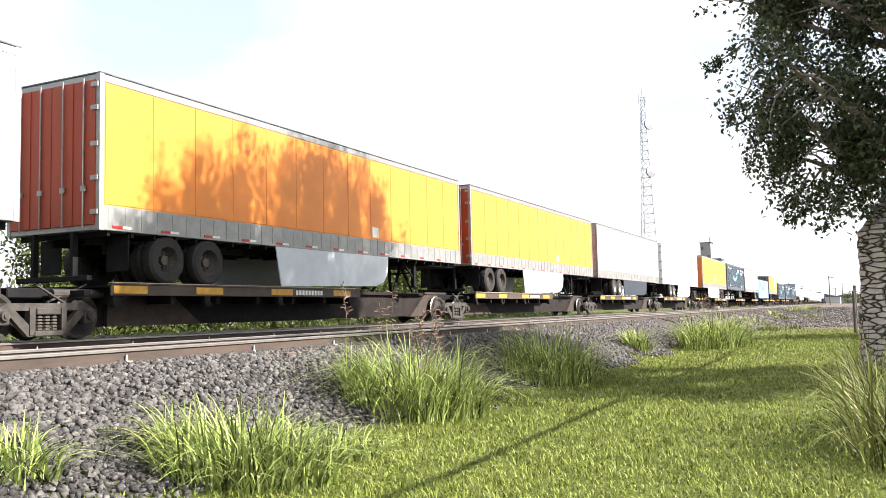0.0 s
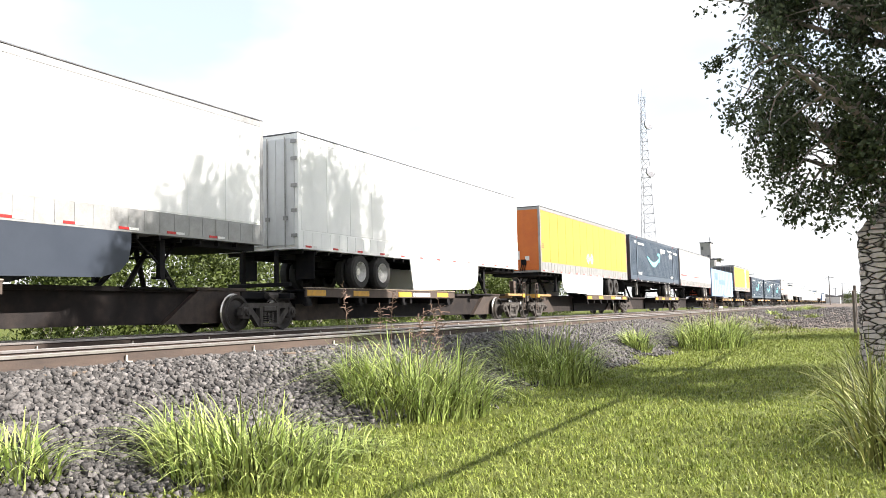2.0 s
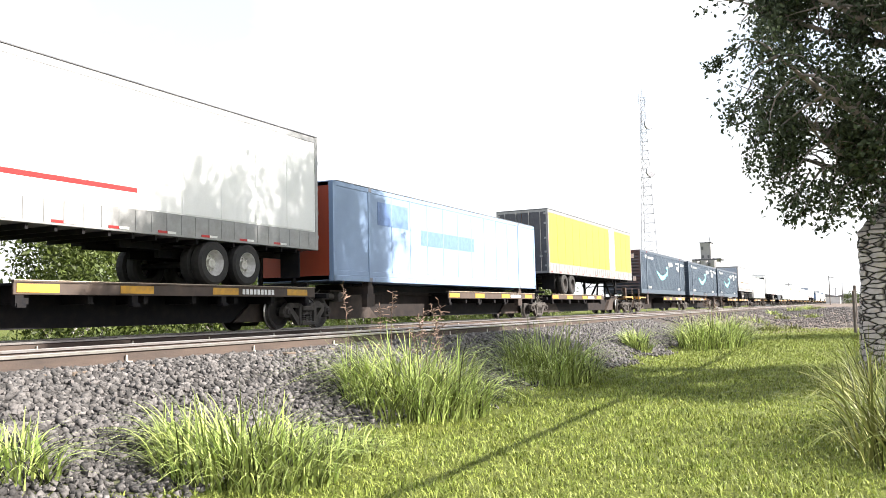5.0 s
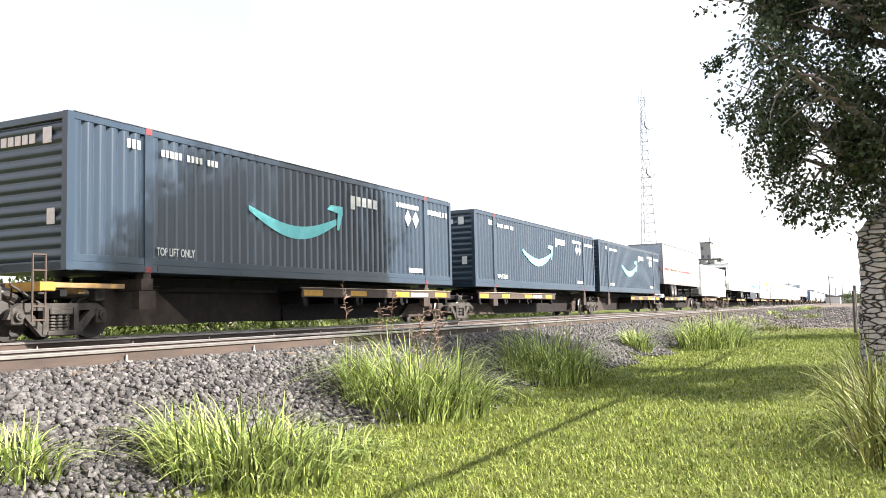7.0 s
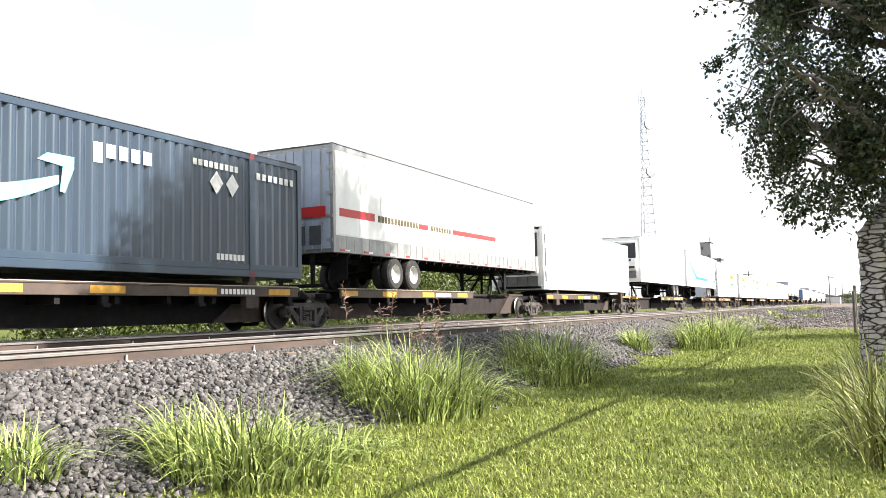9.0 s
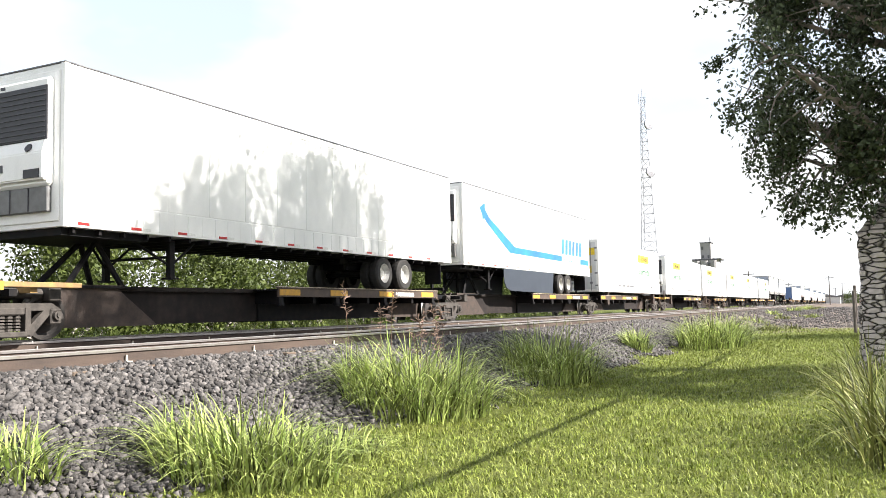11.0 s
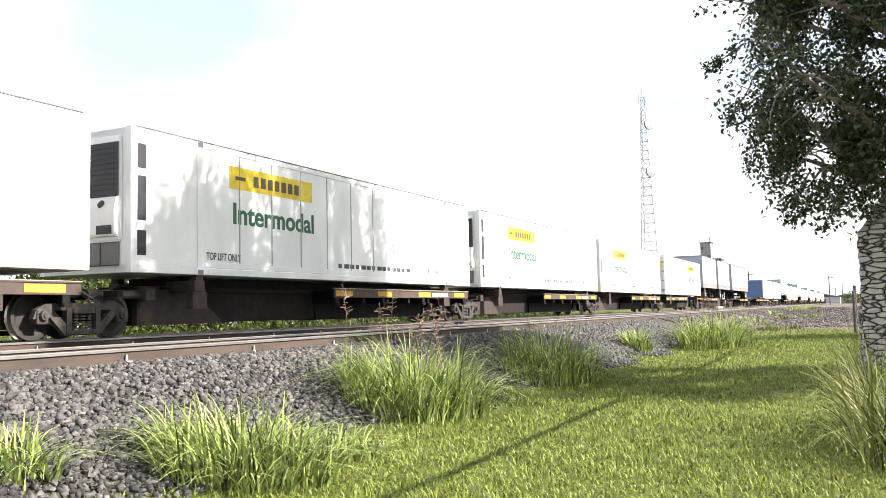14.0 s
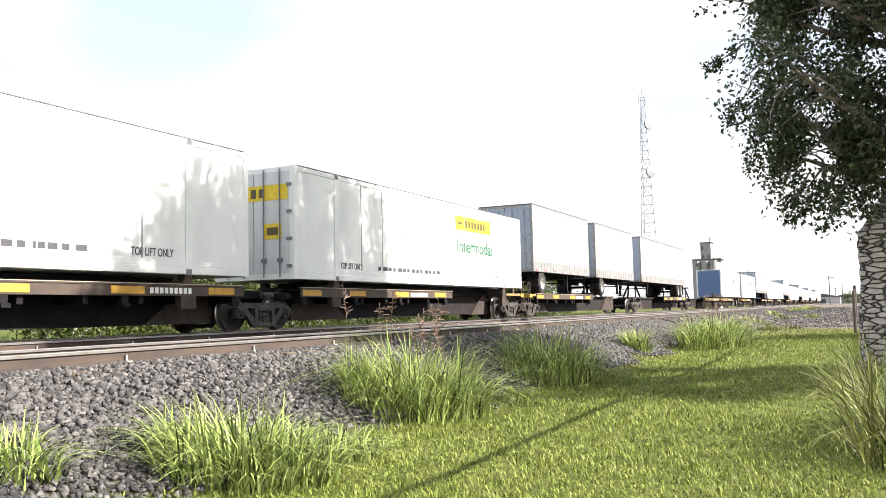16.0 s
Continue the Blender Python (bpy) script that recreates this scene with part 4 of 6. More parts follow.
def add_smile(c, z0, z1):
    """A plain crescent with a hooked end, and bars for the lettering beside it."""
    bm = bmesh.new()
    n = 18
    up, lo = [], []
    for i in range(n + 1):
        u = i / n
        y = 5.08 + u * 3.72
        base = z0 + 1.78 - 0.76 * math.sin(math.pi * (0.10 + 0.78 * u)) ** 1.1
        th = 0.03 + 0.30 * math.sin(math.pi * min(1, 0.08 + 0.80 * u)) ** 0.8
        up.append((y, base + th))
        lo.append((y, base))
    prism(bm, lo + up[::-1], 1.296, 1.302)
    prism(bm, [(8.35, z0 + 1.92), (8.55, z0 + 2.06), (9.12, z0 + 2.06), (9.12, z0 + 1.85), (8.93, z0 + 1.38), (8.82, z0 + 1.40), (8.88, z0 + 1.86)], 1.296, 1.303)
    part("crescent_print", bm, M["teal"], c, "teal crescent print")
    rects = [(9.55 + k * 0.31, 9.77 + k * 0.31, z0 + 2.17 - (0.12 if k == 0 else 0), z0 + 2.44) for k in range(5)]
    rects += [(12.2 + k * 0.17, 12.32 + k * 0.17, z1 - 0.52, z1 - 0.38) for k in range(9)]
    rects += [(14.35 + k * 0.22, 14.49 + k * 0.22, z1 - 0.58, z1 - 0.42) for k in range(7)]
    rects += [(2.30 + k * 0.125, 2.385 + k * 0.125, z1 - 0.50, z1 - 0.36) for k in range(14) if k not in (5, 10)]
    rects += [(12.95 + k * 0.14, 13.05 + k * 0.14, z0 + 0.36, z0 + 0.50) for k in range(7)]
    rects += [(1.38 + k * 0.13, 1.47 + k * 0.13, z1 - 0.46, z1 - 0.28) for k in range(3)]
    pieces("lettering_bar", [(1.294, 1.300, *q) for q in rects], M["white_mark"], c)
    lettering("lift_note", "TOP LIFT ONLY", 0.17, M["white_mark"], c, (1.296, 2.18, z0 + 0.36), 0, 1.1, bold=0.012)
    for y in (12.95, 13.48):
        bm = bmesh.new()
        prism(bm, [(y - 0.22, z1 - 0.83), (y, z1 - 1.10), (y + 0.22, z1 - 0.83), (y, z1 - 0.57)], 1.294, 1.300)
        part("hazard_diamond", bm, M["white_mark"], c)


def add_hauler_print(c, z0, z1, y0, small):
    """Yellow name panel with dark bars, the word below it and the small print."""
    marks("name_panel", [(y0, y0 + 3.25, z1 - 0.90, z1 - 0.38)], 1.284, M["sign_yellow"], c, "yellow name panel")
    pieces("name_bar", [(1.292, 1.298, y0 + 0.85 + k * 0.27, y0 + 1.03 + k * 0.27, z1 - 0.78, z1 - 0.52) for k in range(7)] + [(1.292, 1.298, y0 + 0.2, y0 + 0.55, z1 - 0.68, z1 - 0.60)], M["brown_print"], c)
    lettering("word", "Intermodal", 0.50, M["green_print"], c, (1.287, y0 + 0.12, z1 - 1.72), 0, 3.2, "dark green word on the side", 0.025)
    lettering("lift_note", "TOP LIFT ONLY", 0.17, M["dark_print"], c, (1.287, 2.15, z0 + 0.34), 0, 1.15, bold=0.012)
    lettering("lift_note", "TOP LIFT ONLY", 0.17, M["dark_print"], c, (1.287, 12.6, z0 + 0.34), 0, 1.15, bold=0.012)
    pieces("small_print", [(1.284, 1.290, small + k * 0.3, small + k * 0.3 + (0.16, 0.25, 0.21)[k % 3], z0 + 0.35, z0 + 0.47) for k in range(14)], M["dark_print"], c)


def chassis(c, z0):
    """The wheeled chassis under a container that rides as a trailer."""
    ch = tagged(new("container_chassis"), "black steel trailer chassis under a container", "trailer chassis", "trailers on the train")
    bm = bmesh.new()
    for s in (-1, 1):
        box(bm, s * 0.5 - 0.06, s * 0.5 + 0.06, 0.3, 16.0, z0 - 0.32, z0 - 0.02)
    for y in (0.3, 1.9, 5, 8, 11, 14.1, 15.9):
        box(bm, -1.25, 1.25, y - 0.09, y + 0.09, z0 - 0.18, z0 - 0.004, 0.01)
    box(bm, 1.2, 1.285, 0.3, 16.0, z0 - 0.10, z0 - 0.006)
    part("frame", bm, M["black"], ch)
    pieces("marker_strip", [(1.285, 1.291, 1 + i * 1.9, 1.3 + i * 1.9, z0 - 0.08, z0 - 0.03) for i in range(8)], M["white_mark"], ch)
    bm = bmesh.new()
    for s in (-1, 1):
        box(bm, s * 0.95 - 0.07, s * 0.95 + 0.07, 2.7, 2.85, z0 - 1.0, z0 - 0.1, 0.01)
    rod(bm, (-0.95, 2.78, z0 - 0.4), (0.95, 2.78, z0 - 0.4), 0.03, n=6)
    part("landing_gear", bm, M["silver"], ch)
    build_running_gear(ch, lambda y: 16.15 - y, DECK + 0.02, "rim", (False, 16.15), (3.74, 4.9))
    return ch


def load(ob, s):
    MOVERS.append((ob, s, RAIL))
    return ob


def build_train():
    def car(s, deck, first=False, last=False, low=False):
        place_car(s, deck, first, last, low)

    # leading white trailer, passing out of view
    load(build_trailer("box_trailer", "white box trailer with grey doors", "white", "grey_door", True), -6.55)
    car(-6.55, "n")
    # two yellow trailers with red-brown doors
    y1 = load(build_trailer("box_trailer", "yellow box trailer with red-brown rear doors and a pale skirt", "yellow", "red_door", True, skirt="pale_skirt", rim="dark_rim", skirt_span=(5.38, 10.9)), 11.3)
    marks("decal", [(10.0, 10.35, FLOOR + 0.55, FLOOR + 0.85)], 1.294, M["white_mark"], y1)
    car(11.3, "n")
    load(copy_thing(y1, pose(0, 0, 0)), 28.45)
    car(28.45, "n")
    # white trailers
    load(build_trailer("box_trailer", "white box trailer with grey-brown doors and a dark skirt", "white", "grey_door", True, skirt="dark_skirt", axles=(3.62, 4.83), skirt_span=(5.65, 12.05)), 45.65)
    car(45.65, "n")
    load(build_trailer("box_trailer", "white box trailer with pale doors and a white skirt", "white", "shaded_white", True, length=15.6, skirt="white", band="white", axles=(3.05, 4.29), skirt_span=(6.0, 11.4)), 63.24)
    car(63.24, "n", last=True)
    # yellow trailer, nose to the rear of the train
    t = load(build_trailer("box_trailer", "yellow box trailer with an orange front wall and a white skirt", "yellow", "orange", False, skirt="white", rim="dark_rim", axles=(2.7, 4.0), skirt_span=(5.7, 13.1)), 81.8)
    lettering("length_mark", "53", 0.22, M["dark_print"], t, (1.296, 0.18, FLOOR + 1.1), 0, 0.3)
    for y in (7.6, 8.3):
        bm = bmesh.new()
        for k in range(4):
            c0, c1 = ((0.3, 0), (0, 0.3), (-0.3, 0), (0, -0.3), (0.3, 0))[k:k + 2]
            prism(bm, [(y + c0[0], FLOOR + 0.95 + c0[1]), (y + c1[0], FLOOR + 0.95 + c1[1]), (y + c1[0] * 0.72, FLOOR + 0.95 + c1[1] * 0.72), (y + c0[0] * 0.72, FLOOR + 0.95 + c0[1] * 0.72)], 1.294, 1.299)
        for u, w in ((-0.1, 0.05), (0.0, 0.0), (0.1, 0.05)):
            box(bm, 1.294, 1.298, y - 0.09, y + 0.09, FLOOR + 0.93 + u, FLOOR + 0.97 + u)
        part("placard", bm, M["white_mark"], t, "white diamond placard holder")
    car(81.8, "f", first=True)
    # dark container riding on a chassis
    c = load(build_container("container", "slate-grey ribbed container with a teal crescent print on a chassis", "dark_box", z0=2.16, z1=5.02), 98.9)
    add_smile(c, 2.16, 5.02)
    load(chassis(c, 2.16), 98.9)
    car(98.9, "f")
    # white trailer with a red stripe and two rings
    t = load(build_trailer("box_trailer", "white box trailer with a red side stripe and grey front wall", "white", "grey_blue", False, axles=(2.84, 3.96)), 116.0)
    marks("red_stripe", [(0.3, 3.2, FLOOR + 0.80, FLOOR + 0.95)], 1.294, M["red_mark"], t, "red side stripe")
    marks("red_stripe", [(5.6, 9.9, FLOOR + 0.80, FLOOR + 0.90)], 1.294, M["red_mark"], t, "red side stripe")
    for y in (4.1, 5.05):
        bm = bmesh.new()
        for k in range(16):
            a0, a1 = k * 0.3927, (k + 1) * 0.3927
            prism(bm, [(y + r * math.cos(a), FLOOR + 1.55 + r * math.sin(a)) for r, a in ((0.30, a0), (0.40, a0), (0.40, a1), (0.30, a1))], 1.294, 1.299)
        part("ring_print", bm, M["dark_print"], t, "printed ring")
    car(116.0, "f")
    # pale blue container
    c = load(build_container("container", "pale blue smooth-sided container with a dark red end", "pale_blue", False, z0=1.28, z1=4.05, end="none"), 132.9)
    bm = bmesh.new()
    box(bm, -1.15, 1.15, 0.0, 0.08, 1.30, 4.03, 0.01)
    part("end_wall", bm, M["red_door"], c, "dark red end wall")
    marks("logo_patch", [(5.2, 9.5, 2.55, 3.05), (2.4, 4.3, 3.0, 3.7)], 1.284, M["steel_blue"], c, "plain blue logo patch")
    car(132.9, "f", low=True)
    # yellow trailer with a white patch
    t = load(build_trailer("box_trailer", "yellow box trailer with dark ribbed doors and a white patch", "yellow", "dark_door", True, rim="dark_rim", axles=(2.39, 3.61)), 151.0)
    marks("white_patch", [(10.9, 12.05, FLOOR + 0.50, TOP - 0.17)], 1.294, M["white_mark"], t, "white repair panel")
    car(151.0, "n", last=True)
    # three dark containers
    c = load(build_container("container", "slate-grey ribbed container with a teal crescent print", "dark_box"), 169.8)
    add_smile(c, 1.28, 4.20)
    car(169.8, "f", first=True, low=True)
    load(copy_thing(c, pose(0, 0, 0)), 188.0)
    car(188.0, "n", low=True)
    load(copy_thing(c, pose(0, 0, 0)), 205.15)
    car(205.15, "f", low=True)
    # white trailer with a red lettered band
    t = load(build_trailer("box_trailer", "white box trailer with a thin red side band and printed doors", "white", "grey_blue", True, axles=(3.48, 4.66)), 222.8)
    marks("red_band", [(0.3, 2.2, FLOOR + 1.02, FLOOR + 1.25), (5.0, 5.7, FLOOR + 1.02, FLOOR + 1.2), (7.6, 11.6, FLOOR + 1.02, FLOOR + 1.2)], 1.294, M["red_mark"], t, "red side band")
    pieces("band_bar", [(1.294, 1.300, 2.4 + k * 0.2, 2.55 + k * 0.2, FLOOR + 1.02, FLOOR + 1.22) for k in range(13)] + [(1.294, 1.300, 5.9 + k * 0.2, 6.05 + k * 0.2, FLOOR + 1.02, FLOOR + 1.2) for k in range(8)], M["brown_print"], t)
    bm = bmesh.new()
    box(bm, -1.1, 1.1, -0.10, -0.095, FLOOR + 0.98, FLOOR + 1.28)
    part("door_band", bm, M["red_mark"], t)
    bm = bmesh.new()
    for k in range(4):
        box(bm, -1.0 + k * 0.52, -0.62 + k * 0.52, -0.10, -0.095, FLOOR + 0.22, FLOOR + 0.75)
    prism(bm, [(-0.10, 0), (-0.095, 0), (-0.095, 0.01)], 0, 0.01)
    part("door_bar", bm, M["dark_print"], t)
    car(222.8, "n")
    load(build_container("container", "white smooth-sided container with a dark-grilled cooling end", "white", False, end="reefer"), 240.1)
    car(240.1, "n", last=True, low=True)
    # refrigerated trailers
    load(build_trailer("refrigerated_trailer", "white refrigerated trailer with a cooling unit on its nose", "white", "white", False, reefer=True, band="white", axles=(3.35, 4.63)), 259.75)
    car(258.8, "f", first=True)
    t = load(build_trailer("refrigerated_trailer", "white refrigerated trailer with a blue swoosh and dark skirt", "white", "white", False, reefer=True, band="white", skirt="dark_skirt", axles=(3.65, 4.84), skirt_span=(6.0, 12.3)), 277.0)
    bm = bmesh.new()
    prism(bm, [(1.52, 4.32), (2.05, 4.55), (2.12, 4.28), (2.5, 4.0), (5.2, 3.0), (BOX_LEN - 0.15, 2.90), (BOX_LEN - 0.15, 2.62), (4.6, 2.72), (2.25, 3.75), (1.95, 3.95), (1.83, 3.72), (1.75, 4.1)], 1.294, 1.299)
    part("swoosh", bm, M["blue"], t, "blue swoosh along the side")
    for k in range(6):
        bm = bmesh.new()
        y = 11.45 + k * 0.57
        prism(bm, [(y, 3.02), (y + 0.40, 3.02), (y + 0.52, 3.78), (y + 0.12, 3.78)], 1.294, 1.300)
        part("name_bar", bm, M["blue"], t, "slanted blue name bar")
    marks("word_ground", [(11.5, 14.5, 2.5, 2.93)], 1.296, M["white_mark"], t)
    lettering("word", "INTERMODAL", 0.24, M["blue"], t, (1.304, 11.68, 2.60), 0.1, 2.65, bold=0.012)
    car(277.0, "f")
    # hauler's containers
    hd = load(build_container("container", "white container with pale doors and a yellow name panel", "white", False, end="doors", trim="white"), 295.0)
    add_hauler_print(hd, 1.28, 4.20, 9.68, 4.2)
    car(295.0, "n", last=True, low=True)
    rf = load(build_container("container", "white refrigerated container with a yellow name panel and dark grille", "white", False, end="reefer", trim="white"), 313.6)
    add_hauler_print(rf, 1.28, 4.20, 2.92, 7.4)
    car(313.6, "f", first=True, low=True)
    for s in (330.75, 347.95, 364.8):
        load(copy_thing(rf, pose(0, 0, 0)), s)
        car(s, "f", low=True)
    load(copy_thing(hd, pose(0, 0, 0)), 382.75)
    car(382.75, "n", last=True, low=True)
    # two short trailers, then a full one
    p = load(build_trailer("short_trailer", "short white trailer with grey doors", "white", "grey_blue", True, 8.7, panels=7), 400.5)
    car(400.5, "n", first=True)
    load(copy_thing(p, pose(0, 0, 0)), 410.6)
    lg = load(build_trailer("box_trailer", "white box trailer with a grey-blue front wall", "white", "grey_blue", False), 421.6)
    marks("stripe", [(0.5, 12.0, FLOOR + 0.62, FLOOR + 0.70)], 1.294, M["grey_blue"], lg)
    car(421.6, "f")
    car(441.0, "f", last=True)
    # far end of the train
    b = load(build_container("container", "white container with a blue end wall", "white", False, end="none"), 459.4)
    bm = bmesh.new()
    box(bm, -1.15, 1.15, 0.0, 0.08, 1.30, 4.18, 0.01)
    part("end_wall", bm, M["steel_blue"], b, "blue end wall")
    marks("decal", [(1.0, 2.2, 3.2, 3.7), (9.5, 11, 2.9, 3.4)], 1.284, M["dark_print"], b)
    car(459.4, "n", first=True, low=True)
    s = 477.8
    for i in range(16):
        if i % 3 == 1:
            load(copy_thing(lg, pose(0, 0, 0)), s)
            car(s, "f", last=i % 5 == 4, first=i % 5 == 0)
        else:
            load(copy_thing(b, pose(0, 0, 0)), s)
            car(s, "n", low=True, last=i % 5 == 4, first=i % 5 == 0)
        s += 17.6


# rusty sill steel darkened in colour to stand for shade below the deck
M["shaded_sill"] = material("shaded_sill_steel", (0.016, 0.013, 0.013), 0.75, 0, (0.036, 0.027, 0.023), 3, (0.45, 0.8), 0.15, 50, spec=0.2)
M["pale_skirt"] = material("pale_grey_skirt", (0.62, 0.66, 0.72), 0.45, 0, (0.5, 0.53, 0.58), 2, (0.3, 0.8))
M["dark_skirt"] = material("charcoal_skirt", (0.020, 0.027, 0.042), 0.42, 0, (0.030, 0.038, 0.055), 2, (0.3, 0.8))
M["dark_door"] = material("dark_ribbed_door", (0.06, 0.06, 0.075), 0.5, 0, (0.1, 0.1, 0.11), 3, (0.3, 0.8))
M["grey_blue"] = material("grey_blue_wall", (0.40, 0.46, 0.58), 0.5, 0, (0.30, 0.34, 0.42), 2.5, (0.3, 0.8))
build_train()
# ---------------------------------------------------------------- stones, grass, trees
RNG = np.random.default_rng(7)


def stone_shapes(count):
    """Angular stones round the origin: (count, 8, 3)."""
    v = np.array([(-1, -1, -1), (1, -1, -1), (1, 1, -1), (-1, 1, -1), (-1, -1, 1), (1, -1, 1), (1, 1, 1), (-1, 1, 1)], float) * 0.62
    f = np.array([(0, 2, 1), (0, 3, 2), (4, 5, 6), (4, 6, 7), (0, 1, 5), (0, 5, 4), (1, 2, 6), (1, 6, 5), (2, 3, 7), (2, 7, 6), (3, 0, 4), (3, 4, 7)])
    pts = v[None] * RNG.uniform(0.45, 1.25, (count, len(v), 3)) * RNG.uniform(0.55, 1.25, (count, 1, 3))
    ang = RNG.uniform(0, 6.283, (count, 3))
    for a, (i, j) in zip(ang.T, ((0, 1), (1, 2), (0, 2))):
        c, s = np.cos(a)[:, None], np.sin(a)[:, None]
        p, q = pts[:, :, i].copy(), pts[:, :, j].copy()
        pts[:, :, i], pts[:, :, j] = c * p - s * q, s * p + c * q
    return pts, f


def build_ballast():
    ballast = tagged(new("ballast"), "shoulder of loose grey crushed stone below the rails", "gravel", kind="stuff")
    n = 42000
    x = RNG.uniform(-8.25, -4.75, n)
    y = 2.5 + 33 * RNG.uniform(0, 1, n) ** 1.6
    edge = -5.25 + 0.35 * np.sin(y * 1.3) + RNG.normal(0, 0.22, n) - np.where(y < 9.5, 0.0, 0.15)
    keep = x < edge
    x, y = x[keep], y[keep]
    m = 5000
    x = np.concatenate([x, RNG.uniform(-16.2, -8.5, m)])
    y = np.concatenate([y, 6 + 40 * RNG.uniform(0, 1, m) ** 1.3])
    far = 13000
    fx, fy = RNG.uniform(-8.3, 3.5, far), 38 + 75 * RNG.uniform(0, 1, far) ** 1.4
    keep = fx < np.where(fy < 50, -4.6 + RNG.normal(0, 0.3, far), 3.5)
    x, y = np.concatenate([x, fx[keep]]), np.concatenate([y, fy[keep]])
    pts, f = stone_shapes(len(x))
    size = RNG.uniform(0.020, 0.052, len(x)) * (1 + 0.012 * y)
    z = np.array([bed_height(a, b) for a, b in zip(x, y)]) + size * 0.35
    v = pts * size[:, None, None] + np.stack([x, y, z], 1)[:, None]
    faces = (f[None] + 8 * np.arange(len(x))[:, None, None]).reshape(-1, 3)
    ob = from_arrays("stone_layer", v.reshape(-1, 3), faces, M["stone"], ballast)
    tagged(ob, kind="stuff")
    # loose stones lying on top, nearest to the camera
    pts, f = stone_shapes(12)
    kinds = []
    for k in range(12):
        me = bpy.data.meshes.new("stone")
        me.from_pydata((pts[k] * 0.042).tolist(), [], f.tolist())
        me.materials.append(M["stone_piece"])
        kinds.append(me)
    for i in range(300):
        xx, yy = RNG.uniform(-7.6, -5.4), RNG.uniform(3.6, 8.5)
        ob = new("stone", kinds[i % 12])
        ob.parent = ballast
        ob.matrix_basis = pose(xx, yy, bed_height(xx, yy) + 0.035, RNG.uniform(0, 360), RNG.uniform(0, 360), RNG.uniform(0, 360))


def piece_material():
    """Crushed stone whose tone varies from piece to piece."""
    m = material("loose_stone", (0.125, 0.115, 0.112), 0.9, 0, (0.08, 0.07, 0.067), 9, (0.3, 0.75), 0.25, 70, fine=(0.75, 1.2))
    n, l = m.node_tree.nodes, m.node_tree.links
    b = n["Principled BSDF"]
    src = b.inputs["Base Color"].links[0].from_socket
    info, hs, vr = n.new("ShaderNodeObjectInfo"), n.new("ShaderNodeHueSaturation"), n.new("ShaderNodeMapRange")
    vr.inputs["To Min"].default_value, vr.inputs["To Max"].default_value = 0.55, 1.4
    l.new(info.outputs["Random"], vr.inputs["Value"])
    l.new(vr.outputs["Result"], hs.inputs["Value"])
    l.new(src, hs.inputs["Color"])
    l.new(hs.outputs["Color"], b.inputs["Base Color"])
    return m


M["stone_piece"] = piece_material()


def blades(base, height, lean, width, heading, segs=3, droop=1.0):
    """Arched tapering blades: verts and quads for arrays of roots."""
    n = len(base)
    u = np.linspace(0, 1, segs + 1)
    d = np.stack([np.cos(heading), np.sin(heading), np.zeros(n)], 1)
    side = np.stack([-np.sin(heading), np.cos(heading), np.zeros(n)], 1)
    rows = []
    for k in u:
        out = lean * k ** 1.8 * height
        up = height * (k - droop * 0.35 * lean * k ** 3)
        c = base + d * out[:, None] + np.stack([np.zeros(n), np.zeros(n), up], 1)
        w = (width * (1 - 0.92 * k ** 1.5))[:, None] * 0.5
        rows.append(c - side * w)
        rows.append(c + side * w)
    v = np.stack(rows, 1)
    q = np.array([[2 * i, 2 * i + 1, 2 * i + 3, 2 * i + 2] for i in range(segs)])
    f = (q[None] + (2 * segs + 2) * np.arange(n)[:, None, None]).reshape(-1, 4)
    return v.reshape(-1, 3), f


def build_lawn():
    n = 190000
    y = 4.2 + 38 * RNG.uniform(0, 1, n) ** 2.0
    x = RNG.uniform(-5.6, 2.5, n)
    edge = -5.0 + 0.4 * np.sin(y * 1.3) + RNG.normal(0, 0.25, n)
    keep = (x > edge) & (x < 0.35 + 0.02 * y)
    x, y = x[keep], y[keep]
    m = 12000
    x, y = np.concatenate([x, RNG.uniform(-4.6, 2.5, m)]), np.concatenate([y, 36 + 13 * RNG.uniform(0, 1, m) ** 1.5])
    z = np.array([bed_height(a, b) for a, b in zip(x, y)])
    n = len(x)
    patch = np.array([noise.noise(Vector((a * 1.1, b * 1.1, 0))) for a, b in zip(x, y)])
    h = RNG.uniform(0.02, 0.075, n) * (1 + 0.6 * patch) * (1 + 0.015 * y)
    v, f = blades(np.stack([x, y, z - 0.005], 1), h, RNG.uniform(0.2, 1.3, n), RNG.uniform(0.005, 0.012, n) * (1 + 0.06 * y), RNG.uniform(0, 6.283, n), 2)
    tagged(from_arrays("lawn_grass", v, f, M["lawn_blade"]), "short mown sunlit lawn grass", "grass", kind="stuff")


